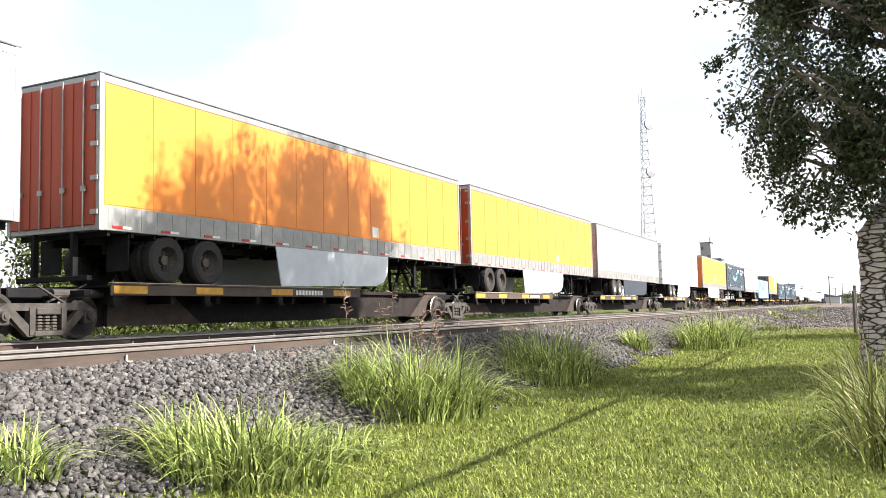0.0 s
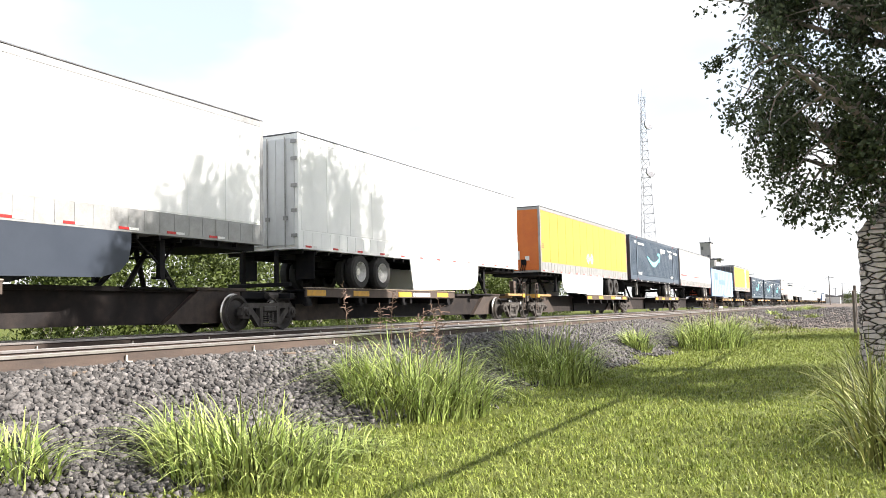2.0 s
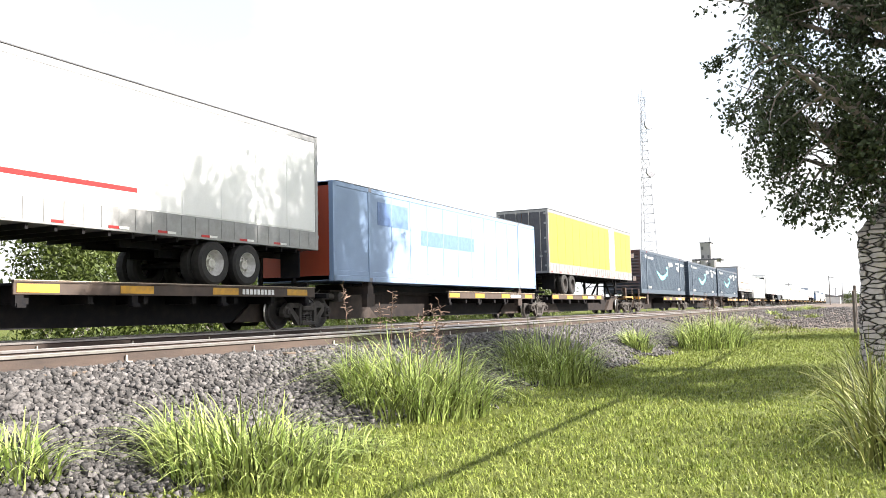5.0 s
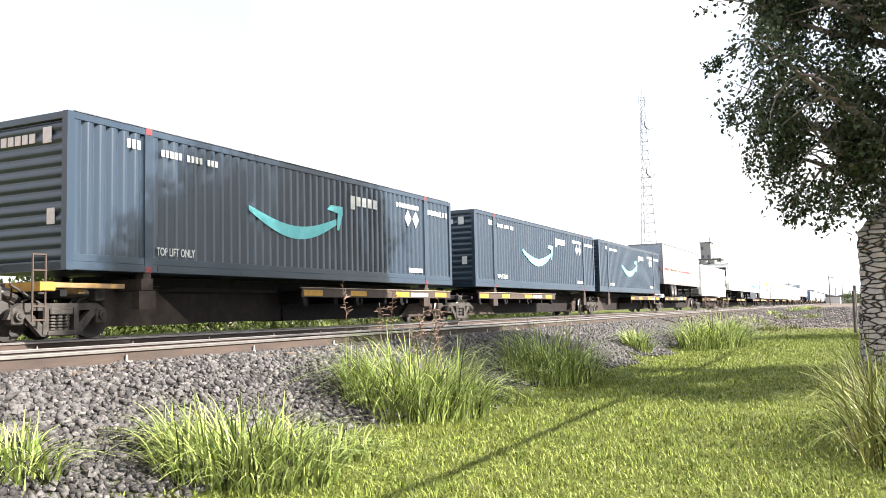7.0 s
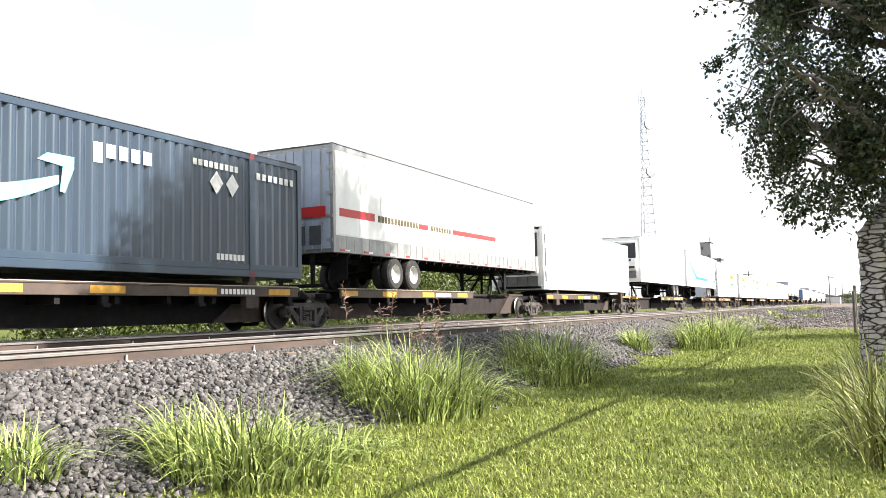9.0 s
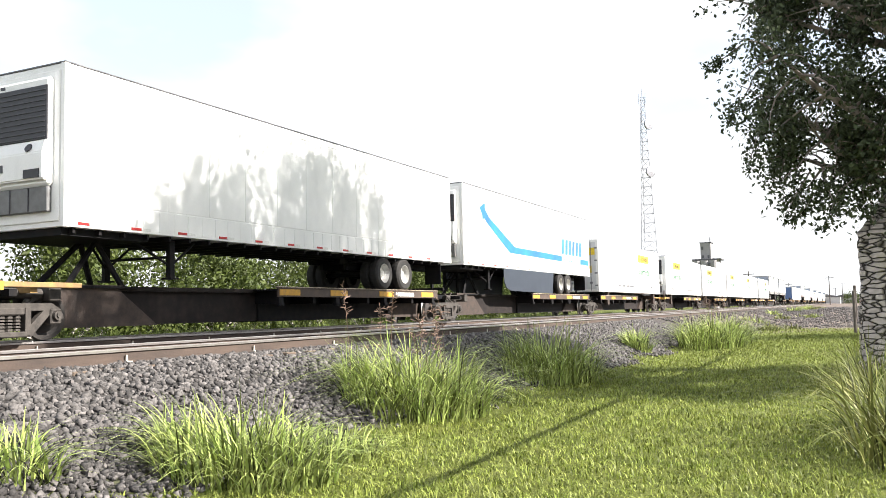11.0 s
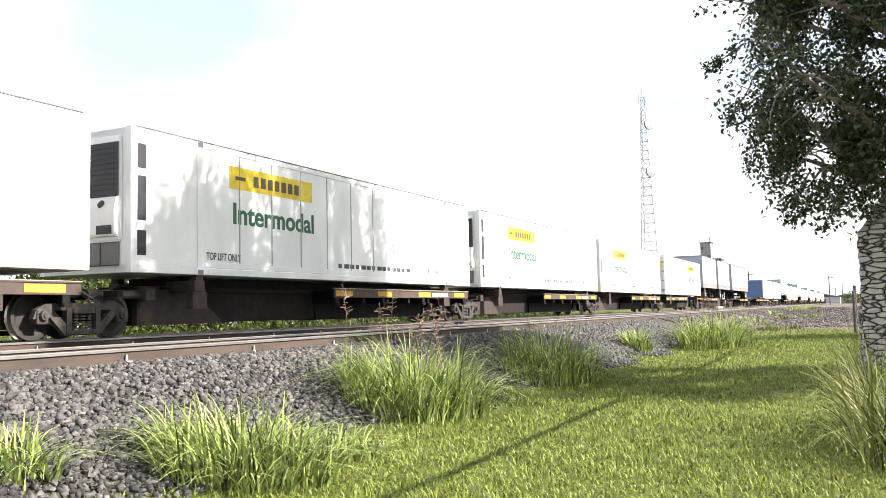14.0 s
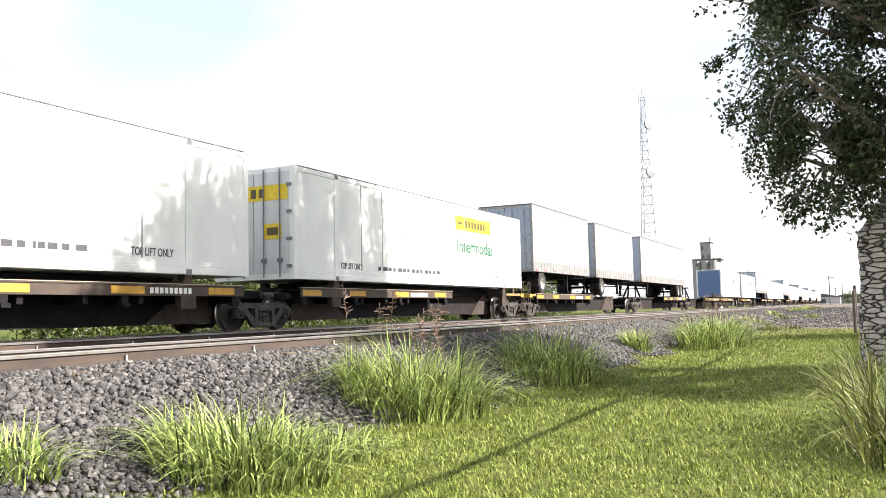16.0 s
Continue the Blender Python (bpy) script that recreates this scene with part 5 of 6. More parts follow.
def build_clump(label, centre, radius, height, count, mat="tall_blade", seeds=0, stretch=(1, 1), width=(0.012, 0.031), seed_height=1.15):
    cx, cy = centre
    clump = tagged(new("grass_clump"), label, "grass clump", "tall grass clumps")
    clump.location = (cx, cy, 0)
    a = RNG.uniform(0, 6.283, count)
    r = radius * np.sqrt(RNG.uniform(0, 1, count))
    x, y = r * np.cos(a) * stretch[0], r * np.sin(a) * stretch[1]
    z = np.array([bed_height(cx + p, cy + q) for p, q in zip(x, y)]) - 0.02
    h = height * RNG.uniform(0.5, 1.3, count) * (1 - 0.35 * (r / radius) ** 2)
    head = a + RNG.normal(0, 0.9, count)
    v, f = blades(np.stack([x, y, z], 1), h, RNG.uniform(0.0, 1.0, count) ** 0.8 * 1.45 + 0.1, RNG.uniform(*width, count) * 0.9, head, 6, 1.25)
    per_v, per_f = len(v) // count, len(f) // count
    v, f = v.reshape(count, per_v, 3), np.arange(per_f)
    quads = np.array([[2 * i, 2 * i + 1, 2 * i + 3, 2 * i + 2] for i in range(per_f)])
    which = (np.floor(a / 6.2832 * 6) + 6 * (r > radius * 0.6)).astype(int)
    for k in range(12):
        pick = v[which == k]
        if len(pick):
            faces = (quads[None] + per_v * np.arange(len(pick))[:, None, None]).reshape(-1, 4)
            tagged(from_arrays("tuft", pick.reshape(-1, 3), faces, M[mat], clump), kind="stuff")
    for i in range(seeds):
        bm = bmesh.new()
        px, py = RNG.uniform(-radius, radius) * stretch[0] * 0.8, RNG.uniform(-radius, radius) * stretch[1] * 0.8
        z0 = bed_height(cx + px, cy + py)
        hh = height * RNG.uniform(seed_height - 0.15, seed_height + 0.2)
        lean = Vector((RNG.uniform(-0.2, 0.2), RNG.uniform(-0.2, 0.2), 0))
        pts = [Vector((px, py, z0)) + lean * (k / 4) ** 2 + Vector((0, 0, hh * k / 4)) for k in range(5)]
        for p, q in zip(pts, pts[1:]):
            rod(bm, p, q, 0.003, 0.0025, 4)
        for k in range(26):
            u = RNG.uniform(0.72, 1.0)
            p = Vector((px, py, z0)) + lean * u ** 2 + Vector((0, 0, hh * u))
            q = p + Vector((RNG.normal(0, 0.05), RNG.normal(0, 0.05), RNG.uniform(-0.03, 0.06)))
            rod(bm, p, q, 0.004, 0.008, 3)
        part("seed_stalk", bm, M["seed"], clump, "brown seed head")


def leaf_cloud(centres, spread, per, size):
    """Small pointed leaves round each centre: verts and quads."""
    n = len(centres) * per
    c = np.repeat(np.asarray(centres), per, 0) + RNG.normal(0, 1, (n, 3)) * np.repeat(np.asarray(spread)[:, None], per, 0)
    d = RNG.normal(0, 1, (n, 3))
    d[:, 2] -= 0.5
    d /= np.linalg.norm(d, axis=1)[:, None]
    s = np.cross(d, RNG.normal(0, 1, (n, 3)))
    s /= np.linalg.norm(s, axis=1)[:, None]
    ln = RNG.uniform(0.7, 1.3, n)[:, None] * size
    v = np.stack([c, c + d * ln * 0.45 + s * ln * 0.26, c + d * ln, c + d * ln * 0.45 - s * ln * 0.26], 1).reshape(-1, 3)
    return v, np.arange(n * 4).reshape(-1, 4)


def limb_chain(bm, start, aim, length, radius, bends=5, wobble=0.25, drop=0.0):
    """A tapering bent limb; returns its points."""
    p, d = Vector(start), Vector(aim).normalized()
    pts = [p.copy()]
    for k in range(bends):
        q = p + d * (length / bends)
        rod(bm, p, q, radius * (1 - 0.85 * k / bends), radius * (1 - 0.85 * (k + 1) / bends), 8)
        p = q
        pts.append(p.copy())
        d = (d + Vector((random.uniform(-1, 1), random.uniform(-1, 1), random.uniform(-0.6, 0.8) - drop)) * wobble).normalized()
    return pts


def build_near_tree():
    """The tree that hangs into the picture: leaning trunk, long limbs, a drooping leafy crown."""
    tree = tagged(new("tree"), "large dark-leaved tree with rough grey bark and drooping branches", "tree")
    tree.location = (0, 0, 0)
    bm = bmesh.new()
    path = [(0.62, 20.0, -0.1, 0.66), (0.58, 20.0, 0.25, 0.52), (0.56, 20.0, 1.0, 0.47), (0.60, 20.0, 2.0, 0.46), (0.72, 20.0, 2.9, 0.60), (1.2, 20.0, 3.6, 0.56), (1.9, 20.1, 4.6, 0.48), (2.6, 20.3, 6.0, 0.40), (3.0, 20.6, 8.0, 0.32), (3.2, 20.8, 10.5, 0.22), (3.3, 21.0, 13.0, 0.12), (3.3, 21.0, 15.0, 0.05)]
    n = 56
    rings = []
    fine = [tuple(p + (q - p) * k / 14 for p, q in zip(a, b)) for a, b in zip(path[:6], path[1:7]) for k in range(14)] + path[6:]
    for x, y, z, r in fine:
        ring = []
        for i in range(n):
            a = 6.28318 * i / n
            k = r * (1 + 0.09 * noise.noise(Vector((math.cos(a) * 3, math.sin(a) * 3, z * 0.6))) + 0.04 * math.sin(7 * a + z))
            d = noise.voronoi(Vector((math.cos(a) * 4, math.sin(a) * 4, z * 4.0)))[0]
            k += 0.07 * min(d[1] - d[0], 0.45) - 0.03
            ring.append(bm.verts.new((x + k * math.cos(a), y + k * math.sin(a), z)))
        rings.append(ring)
    for p, q in zip(rings, rings[1:]):
        for i in range(n):
            bm.faces.new((p[i], p[(i + 1) % n], q[(i + 1) % n], q[i]))
    part("trunk", bm, M["bark"], tree, "rough grey trunk", True)
    random.seed(11)
    centres, spread = [], []
    bm = bmesh.new()
    starts = [((1.0, 20, 3.9), (-1.5, -0.1, 0.35), 2.3, 0.10), ((1.1, 20, 4.0), (-1.2, -0.6, 0.5), 2.2, 0.09), ((1.4, 20, 4.2), (-1.6, -0.2, 1.0), 3.6, 0.15), ((1.5, 20, 4.2), (-1.3, -0.9, 1.1), 4.0, 0.15), ((2.2, 20.1, 5.2), (-1.5, 0.5, 0.8), 4.7, 0.17), ((2.6, 20.3, 6.0), (-1.6, -0.7, 0.9), 5.0, 0.17),
              ((2.2, 20.0, 5.0), (0.9, -1.5, 0.15), 6.0, 0.16), ((2.4, 20.0, 5.6), (0.5, -1.6, 0.3), 6.0, 0.16), ((2.6, 20.2, 6.4), (0.1, -1.6, 0.6), 5.0, 0.15), ((2.9, 20.5, 7.2), (0.2, -1.5, 0.8), 5.5, 0.15),
              ((2.8, 20.4, 7.2), (-1.8, -0.2, 0.5), 4.5, 0.15), ((2.9, 20.5, 8.0), (-1.8, 0.3, 0.3), 4.5, 0.15), ((2.6, 20.3, 6.2), (-1.7, 0.2, 0.9), 4.6, 0.15),
              ((3.3, 21, 12.5), (0.0, -1.5, 0.5), 5.2, 0.10), ((3.3, 21, 13.5), (-0.2, -1.3, 0.3), 4.6, 0.09), ((3.2, 20.9, 11.8), (0.3, -1.5, 0.75), 5.4, 0.10), ((3.3, 21, 12.8), (0.4, -1.5, 0.25), 5.6, 0.10),
              ((3.3, 21, 13.5), (-1.2, 0.3, 0.9), 4.0, 0.09), ((3.3, 21, 13.5), (-0.4, 1.3, 0.9), 4.2, 0.09), ((3.3, 21, 14.0), (0.1, 0.6, 1.2), 3.6, 0.07), ((3.2, 20.9, 11.5), (-0.5, 1.5, 0.6), 5.0, 0.10), ((3.1, 20.7, 9.5), (-0.2, 1.5, 0.4), 5.5, 0.12), ((3.1, 20.8, 10.5), (0.3, 1.5, 0.3), 5.0, 0.11), ((3.2, 20.9, 12.0), (0.2, 1.4, 0.5), 4.6, 0.10),
              ((2.8, 20.4, 7.0), (-1.4, 0.1, 0.8), 5.4, 0.17), ((3.0, 20.6, 8.5), (-1.2, -1.1, 0.7), 5.0, 0.15), ((3.0, 20.6, 9.5), (-1.3, 0.8, 0.6), 4.8, 0.14), ((3.2, 20.8, 11.0), (-1.0, -0.2, 0.9), 4.2, 0.11), ((3.2, 20.9, 12.5), (-0.7, 0.8, 0.8), 3.2, 0.09),
              ((3.0, 20.5, 7.5), (1.2, -0.9, 0.7), 5.4, 0.16), ((3.0, 20.6, 8.5), (1.2, 0.9, 0.6), 5.4, 0.16), ((3.2, 20.8, 11.0), (1.1, 0.2, 0.8), 4.2, 0.11), ((3.1, 20.7, 9.5), (0.1, -1.4, 0.7), 4.6, 0.13), ((3.1, 20.7, 9.0), (0.1, 1.5, 0.7), 5.0, 0.13), ((3.3, 21, 13), (0.2, -0.4, 1.0), 3.0, 0.08)]
    for st, aim, ln, r in starts:
        pts = limb_chain(bm, st, aim, ln, r, 6, 0.22)
        for k, p in enumerate(pts[1:], 1):
            for _ in range(4):
                sub = limb_chain(bm, p, (random.uniform(-1, 1), random.uniform(-1, 1), random.uniform(-0.5, 0.8)), random.uniform(0.8, 1.9) * (1.15 - 0.08 * k), 0.035, 4, 0.35, 0.45)
                for q in sub[1:]:
                    for _ in range(3):
                        centres.append([q.x + random.gauss(0, 0.22), q.y + random.gauss(0, 0.22), q.z + random.gauss(0, 0.2)])
                        spread.append(random.uniform(0.10, 0.24))
    for st, aim, ln in (((-1.5, 19.6, 5.7), (-0.35, -0.1, -1.0), 1.35), ((-1.2, 19.8, 5.0), (-0.2, 0.1, -1.0), 0.9), ((-0.7, 19.7, 4.3), (-0.6, 0, -0.9), 1.2), ((-0.4, 19.9, 4.2), (-0.5, -0.2, -0.9), 1.15), ((0.0, 19.8, 4.1), (-0.35, 0.1, -1.0), 1.2), ((0.3, 19.7, 4.2), (-0.1, -0.3, -1.0), 1.1), ((-1.8, 19.7, 6.4), (-0.6, 0.2, -0.9), 1.0), ((-2.0, 20.0, 7.4), (-0.8, 0.1, -0.5), 0.9)):
        for q in limb_chain(bm, st, aim, ln, 0.02, 6, 0.12)[1:]:
            for _ in range(2):
                centres.append([q.x + random.gauss(0, 0.06), q.y + random.gauss(0, 0.08), q.z + random.gauss(0, 0.05)])
                spread.append(0.075)
    # the upper limbs carry fewer leaves at their ends
    thin = [i for i, c in enumerate(centres) if c[2] < 10.5 or random.random() < 0.4]
    centres, spread = [centres[i] for i in thin], [spread[i] for i in thin]
    # two heavy low limbs over the lawn
    rnd = random.Random(5)
    for line in (((1.9, 20.1, 4.6), (3.1, 16.6, 4.6), (4.4, 15.0, 4.5), (5.4, 17.8, 4.6), (6.3, 20.4, 4.6)), ((2.2, 20.1, 5.0), (3.0, 17.6, 5.0), (4.4, 18.4, 5.0), (6.0, 22.2, 5.0))):
        for k, (p, q) in enumerate(zip(line, line[1:])):
            p, q = Vector(p), Vector(q)
            rod(bm, p, q, 0.11 - 0.02 * k, 0.09 - 0.02 * k, 8)
            for i in range(0 if k == 0 else 560):
                c = p.lerp(q, rnd.random())
                centres.append([c.x + rnd.gauss(0, 0.24), c.y + rnd.gauss(0, 0.24), c.z + rnd.gauss(0, 0.10)])
                spread.append(0.13)
    # the broad dense top of the crown
    for k in range(34):
        along = k / 33
        side = rnd.uniform(-0.7, 0.9)
        y = 14.2 + 10.7 * along + 0.2 * side
        foot = 10.8 + 0.69 * side + rnd.uniform(-0.3, 0.4)
        top = min(12.0 + 12.0 * along, 13.4 + 2.0 * math.sin(math.pi * min(1.0, 0.70 * along + 0.05))) + 0.69 * side + rnd.uniform(-0.5, 0.4)
        p = Vector((2.0 + side, y, foot))
        rod(bm, (3.2, 20.9, 11.5), p, 0.045, 0.03, 6)
        pts = limb_chain(bm, p, (rnd.uniform(-0.1, 0.1), rnd.uniform(-0.2, 0.2), 1.0), top - foot, 0.04, 7, 0.1)
        for q in pts:
            for _ in range(13):
                centres.append([q.x + rnd.gauss(0, 0.25), q.y + rnd.gauss(0, 0.19), q.z + rnd.gauss(0, 0.20)])
                spread.append(0.13)
    part("limb", bm, M["limb_bark"], tree, "crooked limbs")
    # gaps between the leafy sprays of the lower crown
    keep = []
    for i, c in enumerate(centres):
        gap = noise.noise(Vector((c[0] * 1.05 + 4.0, c[1] * 0.12, c[2] * 1.05)))
        if c[2] > 10.5 or c[0] > 1.4 or gap > -0.27:
            keep.append(i)
    centres, spread = [centres[i] for i in keep], [spread[i] for i in keep]
    v, f = leaf_cloud(centres, spread, 15, 0.118)
    tagged(from_arrays("crown", v, f, M["leaf"], tree), "dark green drooping foliage", kind="stuff")


def build_plain_tree(name, label, at, height, width, mat, leaves, size, trunk=True, low=0.15):
    """A background tree or shrub with an uneven crown of leaf clusters."""
    t = tagged(new(name), label, "tree" if trunk else "shrub", "trees and shrubs beyond the track")
    t.location = at
    bm = bmesh.new()
    tips = []
    for k in range(5 if trunk else 7):
        a = random.uniform(0, 6.28)
        pts = limb_chain(bm, (0, 0, height * (0.30 if trunk else 0.02) * random.uniform(0.6, 1.2)), (math.cos(a), math.sin(a), 1.1), height * 0.5, height * 0.012, 4, 0.3)
        tips += pts[2:]
    if trunk:
        rod(bm, (0, 0, -0.2), (0, 0, height * 0.75), height * 0.025, height * 0.006, 8)
    part("trunk", bm, M["bark"], t)
    centres, spread = [], []
    for _ in range(70):
        a, r = random.uniform(0, 6.28), width * 0.5 * math.sqrt(random.uniform(0, 1))
        u = random.uniform(low, 1)
        k = math.sin(math.pi * (0.18 + 0.78 * u)) ** 0.6
        centres.append([r * k * math.cos(a), r * k * math.sin(a), u * height * random.uniform(0.85, 1.05)])
        spread.append(random.uniform(0.06, 0.13) * width)
    v, f = leaf_cloud(centres, spread, leaves // 70, size)
    tagged(from_arrays("crown", v, f, M[mat], t), kind="stuff")
    return t


# ---------------------------------------------------------------- far things
def build_tower():
    """Guyed lattice mast with two dish antennas."""
    mast = tagged(new("radio_mast"), "slender galvanised lattice radio mast with two dish antennas", "radio mast")
    mast.location = (-32.5, 150, 0)
    H = 39.2
    wide = lambda z: 1.75 * (1 - z / H) ** 1.1 + 0.42
    for k in range(3):
        a = k * 2.0944
        bm = bmesh.new()
        for i in range(8):
            z, z2 = i * H / 8, (i + 1) * H / 8
            rod(bm, (wide(z) * math.cos(a), wide(z) * math.sin(a), z), (wide(z2) * math.cos(a), wide(z2) * math.sin(a), z2), 0.05, 0.04, 6)
        part("leg", bm, M["galv"], mast)
    for i in range(24):
        z, z2 = i * H / 24, (i + 1) * H / 24
        r, r2 = wide(z), wide(z2)
        bm = bmesh.new()
        for k in range(3):
            a, b = k * 2.0944, (k + 1) * 2.0944
            rod(bm, (r * math.cos(a), r * math.sin(a), z), (r2 * math.cos(b), r2 * math.sin(b), z2), 0.028, n=4)
            rod(bm, (r2 * math.cos(a), r2 * math.sin(a), z2), (r2 * math.cos(b), r2 * math.sin(b), z2), 0.028, n=4)
        part("lattice", bm, M["galv"], mast)
    for z in (25.4, 34.0):
        bm = bmesh.new()
        prof = [(0.02, 0.0), (0.55, 0.10), (0.95, 0.34), (0.98, 0.62), (0.9, 0.64), (0.02, 0.70)]
        lathe(bm, prof, (0, 0, 0), 18)
        rod(bm, (-0.5, 0, 0), (0.05, 0, 0), 0.07, n=6)
        d = part("dish", bm, M["galv"], mast, "round dish antenna")
        d.matrix_basis = pose(0.75, -0.4, z, 0, 0, -35)
    bm = bmesh.new()
    rod(bm, (0, 0, H), (0, 0, H + 1.6), 0.03, n=5)
    for s in (-1, 1):
        rod(bm, (0.6 * s, 0, H - 1.2), (0.6 * s, 0, H + 0.6), 0.03, n=5)
        rod(bm, (0, 0, H - 0.6), (0.6 * s, 0, H - 0.6), 0.025, n=5)
    part("whip_antenna", bm, M["galv"], mast)


def build_elevator():
    """Concrete grain elevator with a narrow head house."""
    e = tagged(new("grain_elevator"), "grey concrete grain elevator with a tall narrow head house", "grain elevator")
    e.location = (-59.5, 400, 0)
    bm = bmesh.new()
    box(bm, -5.9, 5.0, -6, 6, 0, 22.4, 0.1)
    part("bin_block", bm, M["concrete"], e)
    for i in range(3):
        bm = bmesh.new()
        rod(bm, (-4.2 + i * 3.7, -6, 0), (-4.2 + i * 3.7, -6, 21.6), 1.75, n=16)
        part("bin", bm, M["concrete"], e)
    bm = bmesh.new()
    box(bm, -2.6, 2.0, -3, 3, 22.4, 30.0, 0.1)
    head = part("head_house", bm, M["concrete"], e)
    bm = bmesh.new()
    box(bm, -6.1, 6.6, -6.3, 6.3, 22.0, 22.5)
    part("roof", bm, M["roof_dark"], e)
    bm = bmesh.new()
    box(bm, -2.9, 2.3, -3.2, 3.2, 29.9, 30.3)
    part("head_roof", bm, M["roof_dark"], e)
    bm = bmesh.new()
    rod(bm, (1.4, 0, 30.3), (1.4, 0, 32.6), 0.25, n=6)
    part("vent_pipe", bm, M["galv"], e)
    for x, z in ((-1.8, 27.6), (-1.5, 23.6), (0.9, 23.6), (-3.5, 19.8), (1.6, 19.8), (-3.5, 16.8), (1.6, 16.8)):
        bm = bmesh.new()
        y = -3.05 if z > 22.4 else -7.8
        box(bm, x - 0.45, x + 0.45, y - 0.1, y + 0.12, z - 0.7, z + 0.7)
        part("window", bm, M["roof_dark"], e, "small dark window")


def build_distance():
    """Poles, sheds and low trees at the end of the line."""
    random.seed(5)
    for i, (x, y, h) in enumerate(((-20, 190, 8.5), (-21, 330, 9), (-6, 260, 9), (-4, 380, 9.5), (-52, 420, 11), (-30, 300, 9), (-9, 520, 10))):
        p = tagged(new("utility_pole"), "wooden utility pole with a crossarm", "utility pole", "utility poles")
        p.location = (x, y, 0)
        bm = bmesh.new()
        rod(bm, (0, 0, 0), (0, 0, h), 0.16, 0.11, 8)
        part("pole", bm, M["post"], p)
        bm = bmesh.new()
        box(bm, -1.2, 1.2, -0.06, 0.06, h - 0.7, h - 0.55)
        part("crossarm", bm, M["post"], p)
    for i, (x, y, w, d, h) in enumerate(((-14, 470, 16, 20, 6), (3, 560, 22, 20, 6), (-40, 520, 26, 20, 8), (-5, 640, 18, 15, 7), (-24, 600, 20, 18, 7))):
        b = tagged(new("shed"), "low pale metal shed", "shed", "far sheds")
        b.location = (x, y, 0)
        bm = bmesh.new()
        box(bm, -w / 2, w / 2, -d / 2, d / 2, 0, h * 0.7)
        part("wall", bm, M["far_wall"], b)
        bm = bmesh.new()
        v = [(-w / 2 - 0.4, h * 0.7), (0, h), (w / 2 + 0.4, h * 0.7)]
        a = [bm.verts.new((q, -d / 2 - 0.4, z)) for q, z in v]
        c = [bm.verts.new((q, d / 2 + 0.4, z)) for q, z in v]
        bm.faces.new(a), bm.faces.new(c[::-1])
        for k in range(3):
            bm.faces.new((a[k], a[(k + 1) % 3], c[(k + 1) % 3], c[k]))
        part("roof", bm, M["roof_dark"], b)
        bm = bmesh.new()
        box(bm, -1.5, 1.5, -d / 2 - 0.05, -d / 2 + 0.05, 0, 3.2)
        part("door", bm, M["dark_door"], b)
    for x, y, h, w in ((-17, 330, 6, 7), (-30, 420, 8, 10), (-1, 430, 6, 8), (8, 480, 7, 10), (-55, 480, 8, 12), (-75, 500, 9, 14), (-100, 520, 9, 16), (-130, 520, 10, 18), (18, 380, 8, 10), (14, 520, 9, 14)):
        build_plain_tree("tree", "far small green tree on the horizon", (x, y, 0), h, w, "far_leaf", 1400, 0.55)


def build_thicket():
    """Shrubs and trees behind the track."""
    random.seed(21)
    y = 8.0
    while y < 75:
        h = random.uniform(4.3, 5.5)
        build_plain_tree("shrub", "dense green roadside shrub", (random.uniform(-27.5, -23.5), y, 0.1), h, random.uniform(3.6, 5.0), "far_leaf", 5600, 0.19, False, 0.0)
        y += random.uniform(1.7, 2.5)
    build_plain_tree("tree", "tall narrow green tree behind the track", (-30.5, 26.6, 0), 8.5, 3.2, "far_leaf", 5600, 0.2, True, 0.1)
    n = 42000
    x, y = RNG.uniform(-23, -17.6, n), RNG.uniform(8, 70, n)
    z = np.array([bed_height(a, b) for a, b in zip(x, y)])
    v, f = blades(np.stack([x, y, z - 0.01], 1), RNG.uniform(0.15, 0.5, n), RNG.uniform(0.1, 0.8, n), RNG.uniform(0.015, 0.035, n), RNG.uniform(0, 6.283, n), 2)
    tagged(from_arrays("verge_grass", v, f, M["tall_blade"]), "rough green grass behind the track", "grass", kind="stuff")


def build_fence_posts():
    for x, y, h, r in ((0.0, 42.0, 1.9, 0.07), (0.08, 59.0, 2.2, 0.10)):
        p = tagged(new("fence_post"), "weathered dark wooden fence post in grass", "fence post", "fence posts")
        p.location = (x, y, bed_height(x, y))
        bm = bmesh.new()
        rod(bm, (0, 0, -0.1), (0, 0, h), r, r * 0.9, 9)
        part("post", bm, M["post"], p)
        bm = bmesh.new()
        rod(bm, (0, 0, h), (0, 0, h + 0.04), r * 1.08, r * 0.5, 9)
        part("cap", bm, M["post"], p)


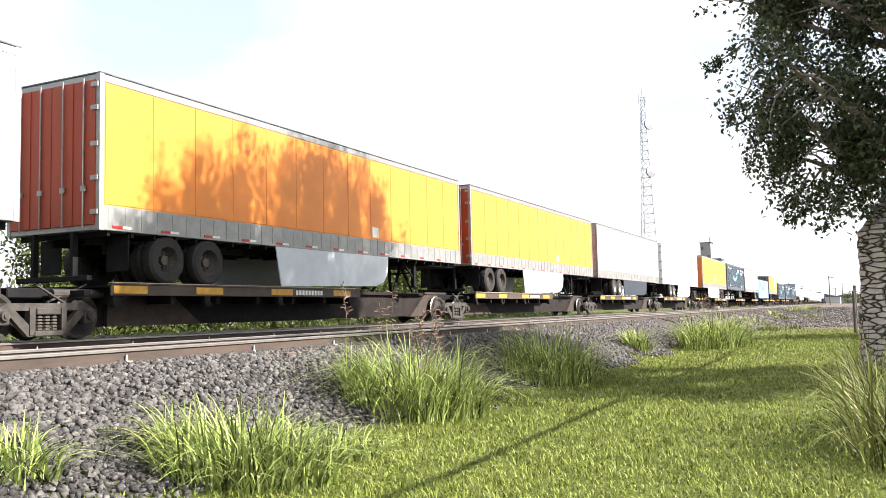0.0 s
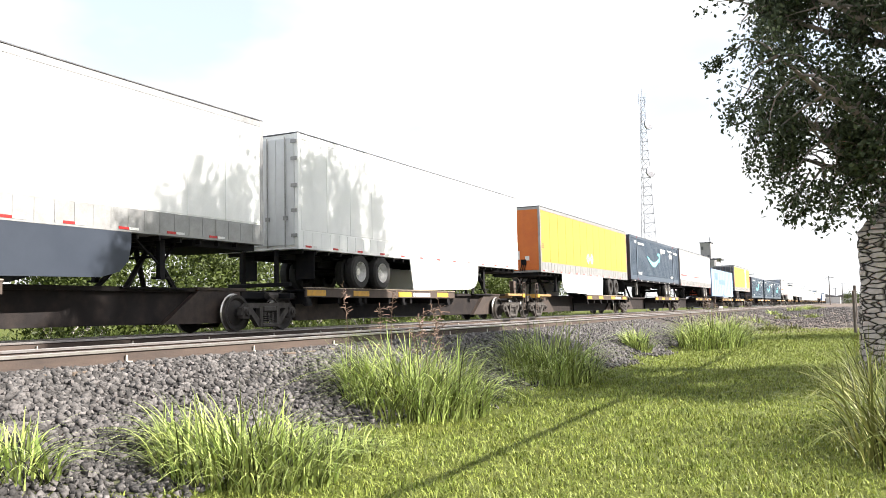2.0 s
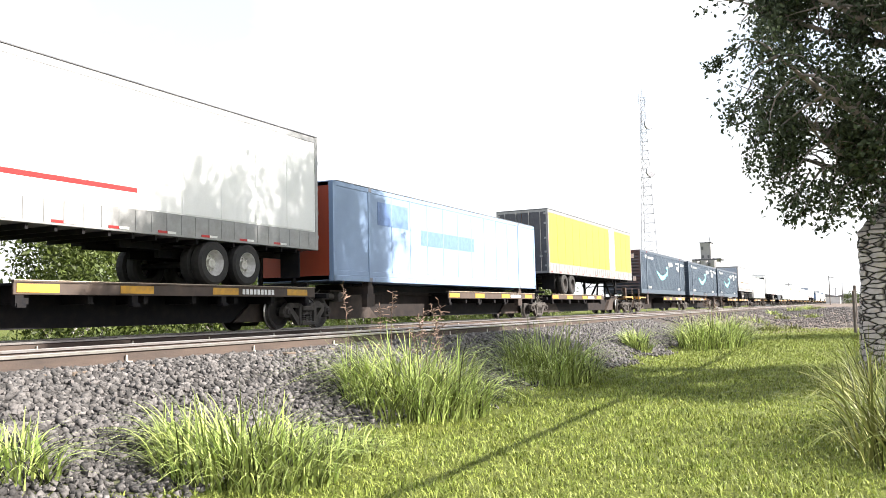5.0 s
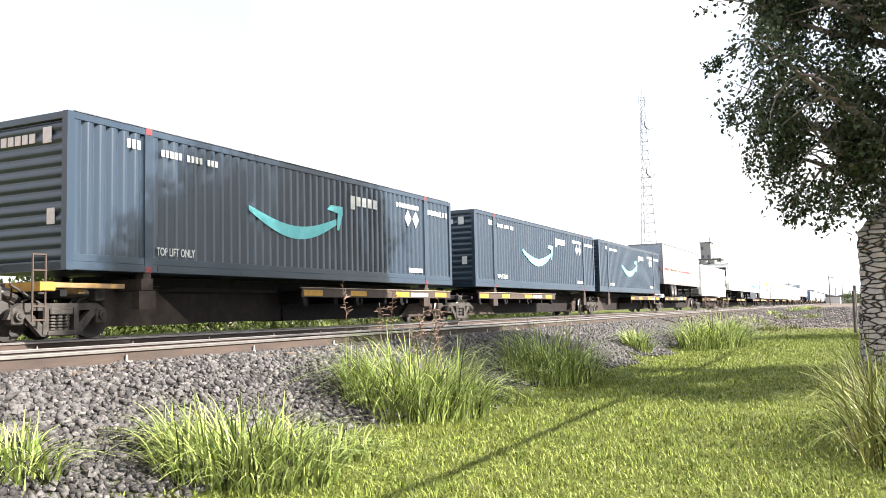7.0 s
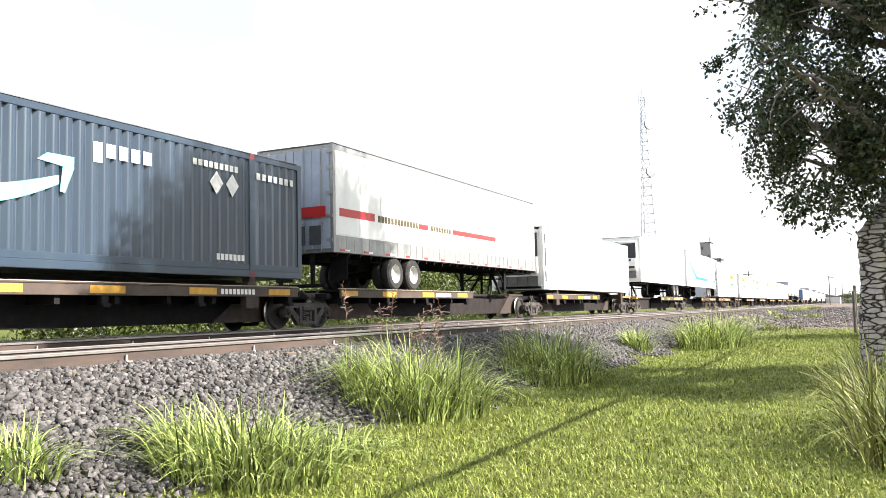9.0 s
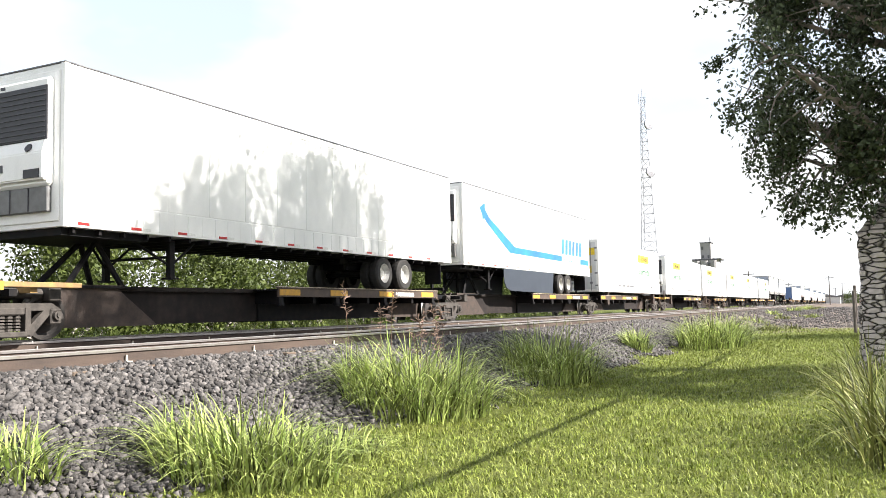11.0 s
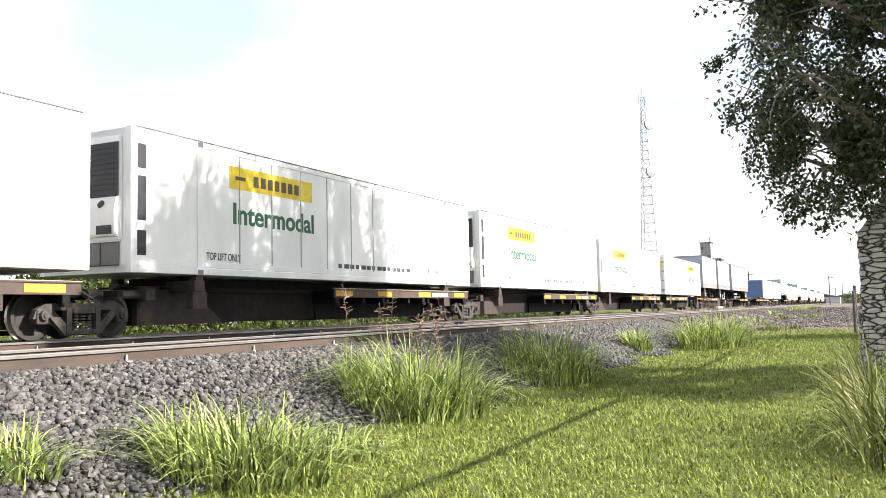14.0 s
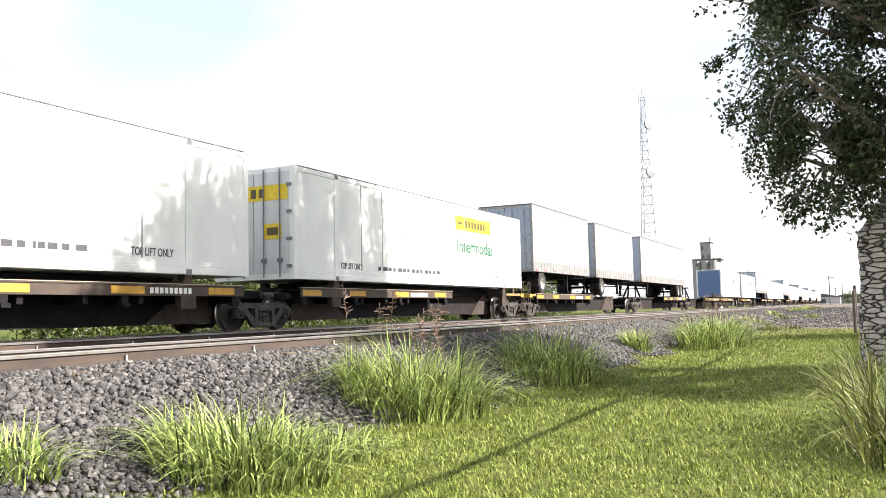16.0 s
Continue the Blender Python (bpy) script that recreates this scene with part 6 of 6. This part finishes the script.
def build_cable():
    """Overhead cable beside the line, out of view, whose shadow crosses the lawn."""
    c = tagged(new("overhead_cable"), "black overhead cable along the line", "cable")
    c.location = (0, 0, 0)
    bm = bmesh.new()
    run = 3.6 / math.tan(SUN_EL)
    ox, oy = -3.3 + run * math.cos(SUN_AZ), run * math.sin(SUN_AZ)
    pts = [Vector((ox + 0.12 * math.sin(i * 0.9) * 0.5, oy + 2 + i * 2.3, 3.6 + 0.004 * (i - 6) ** 2)) for i in range(12)]
    for p, q in zip(pts, pts[1:]):
        rod(bm, p, q, 0.042, n=6)
    part("strand", bm, M["cable"], c)
    for y in (pts[0].y, pts[-1].y):
        p = tagged(new("utility_pole"), "wooden utility pole carrying the cable", "utility pole", "utility poles")
        p.location = (ox + 0.2, y, 0)
        bm = bmesh.new()
        rod(bm, (0, 0, -0.2), (0, 0, 4.4), 0.12, 0.10, 10)
        part("pole", bm, M["post"], p)


build_near_tree()
build_tower()
build_elevator()
build_distance()
build_thicket()
build_fence_posts()
build_cable()
build_plain_tree("tree", "roadside tree that shades the far lawn", (7.5, 39.5, 0), 9.0, 6.5, "leaf", 15000, 0.2, True, 0.3)
build_clump("tall bright green grass clump with brown seed heads", (-5.5, 10.4), 0.95, 1.15, 1250, seeds=10, stretch=(1.0, 1.35))
build_clump("bushy green grass clump at the foot of the stones", (-4.95, 6.0), 0.72, 0.76, 950, stretch=(1.25, 0.95))
build_clump("tall green grass clump shaded by the tree", (-5.35, 15.6), 0.85, 1.3, 900, stretch=(1.0, 1.5))
build_clump("small green grass tuft on the stone slope", (-5.75, 24.6), 0.40, 0.85, 400, stretch=(1, 1.2), width=(0.015, 0.035))
build_clump("tall yellow-green grass clump beside the lawn", (-4.45, 31.0), 1.1, 1.4, 1500, seeds=8, stretch=(1.0, 3.6), width=(0.018, 0.04))
build_clump("long drying grass tuft beside the tree", (0.30, 9.8), 0.6, 1.3, 480, "dry_blade", stretch=(0.8, 3.2), width=(0.014, 0.032))
build_clump("long drying grass tuft at the tree's foot", (0.15, 15.5), 0.5, 1.15, 240, "dry_blade", stretch=(0.7, 2.4), width=(0.014, 0.026))
build_clump("low green grass tuft among the stones", (-5.9, 4.5), 0.3, 0.5, 200)
build_clump("low green grass tuft at the lawn's edge", (-4.75, 7.3), 0.45, 0.38, 320)
random.seed(3)
for i in range(14):
    build_clump("low weedy grass tuft on the far stones", (random.uniform(-6.8, -2.5), random.uniform(44, 95)), random.uniform(0.4, 0.9), random.uniform(0.35, 0.7), 70, "dry_blade" if i % 2 else "tall_blade", width=(0.04, 0.08))
build_lawn()
build_ballast()


# ---------------------------------------------------------------- what moves
def motions():
    for ob, s, z in MOVERS:
        walk(ob, [(t, pose(XC, s - run, z)) for t, run in RUN])


motions()
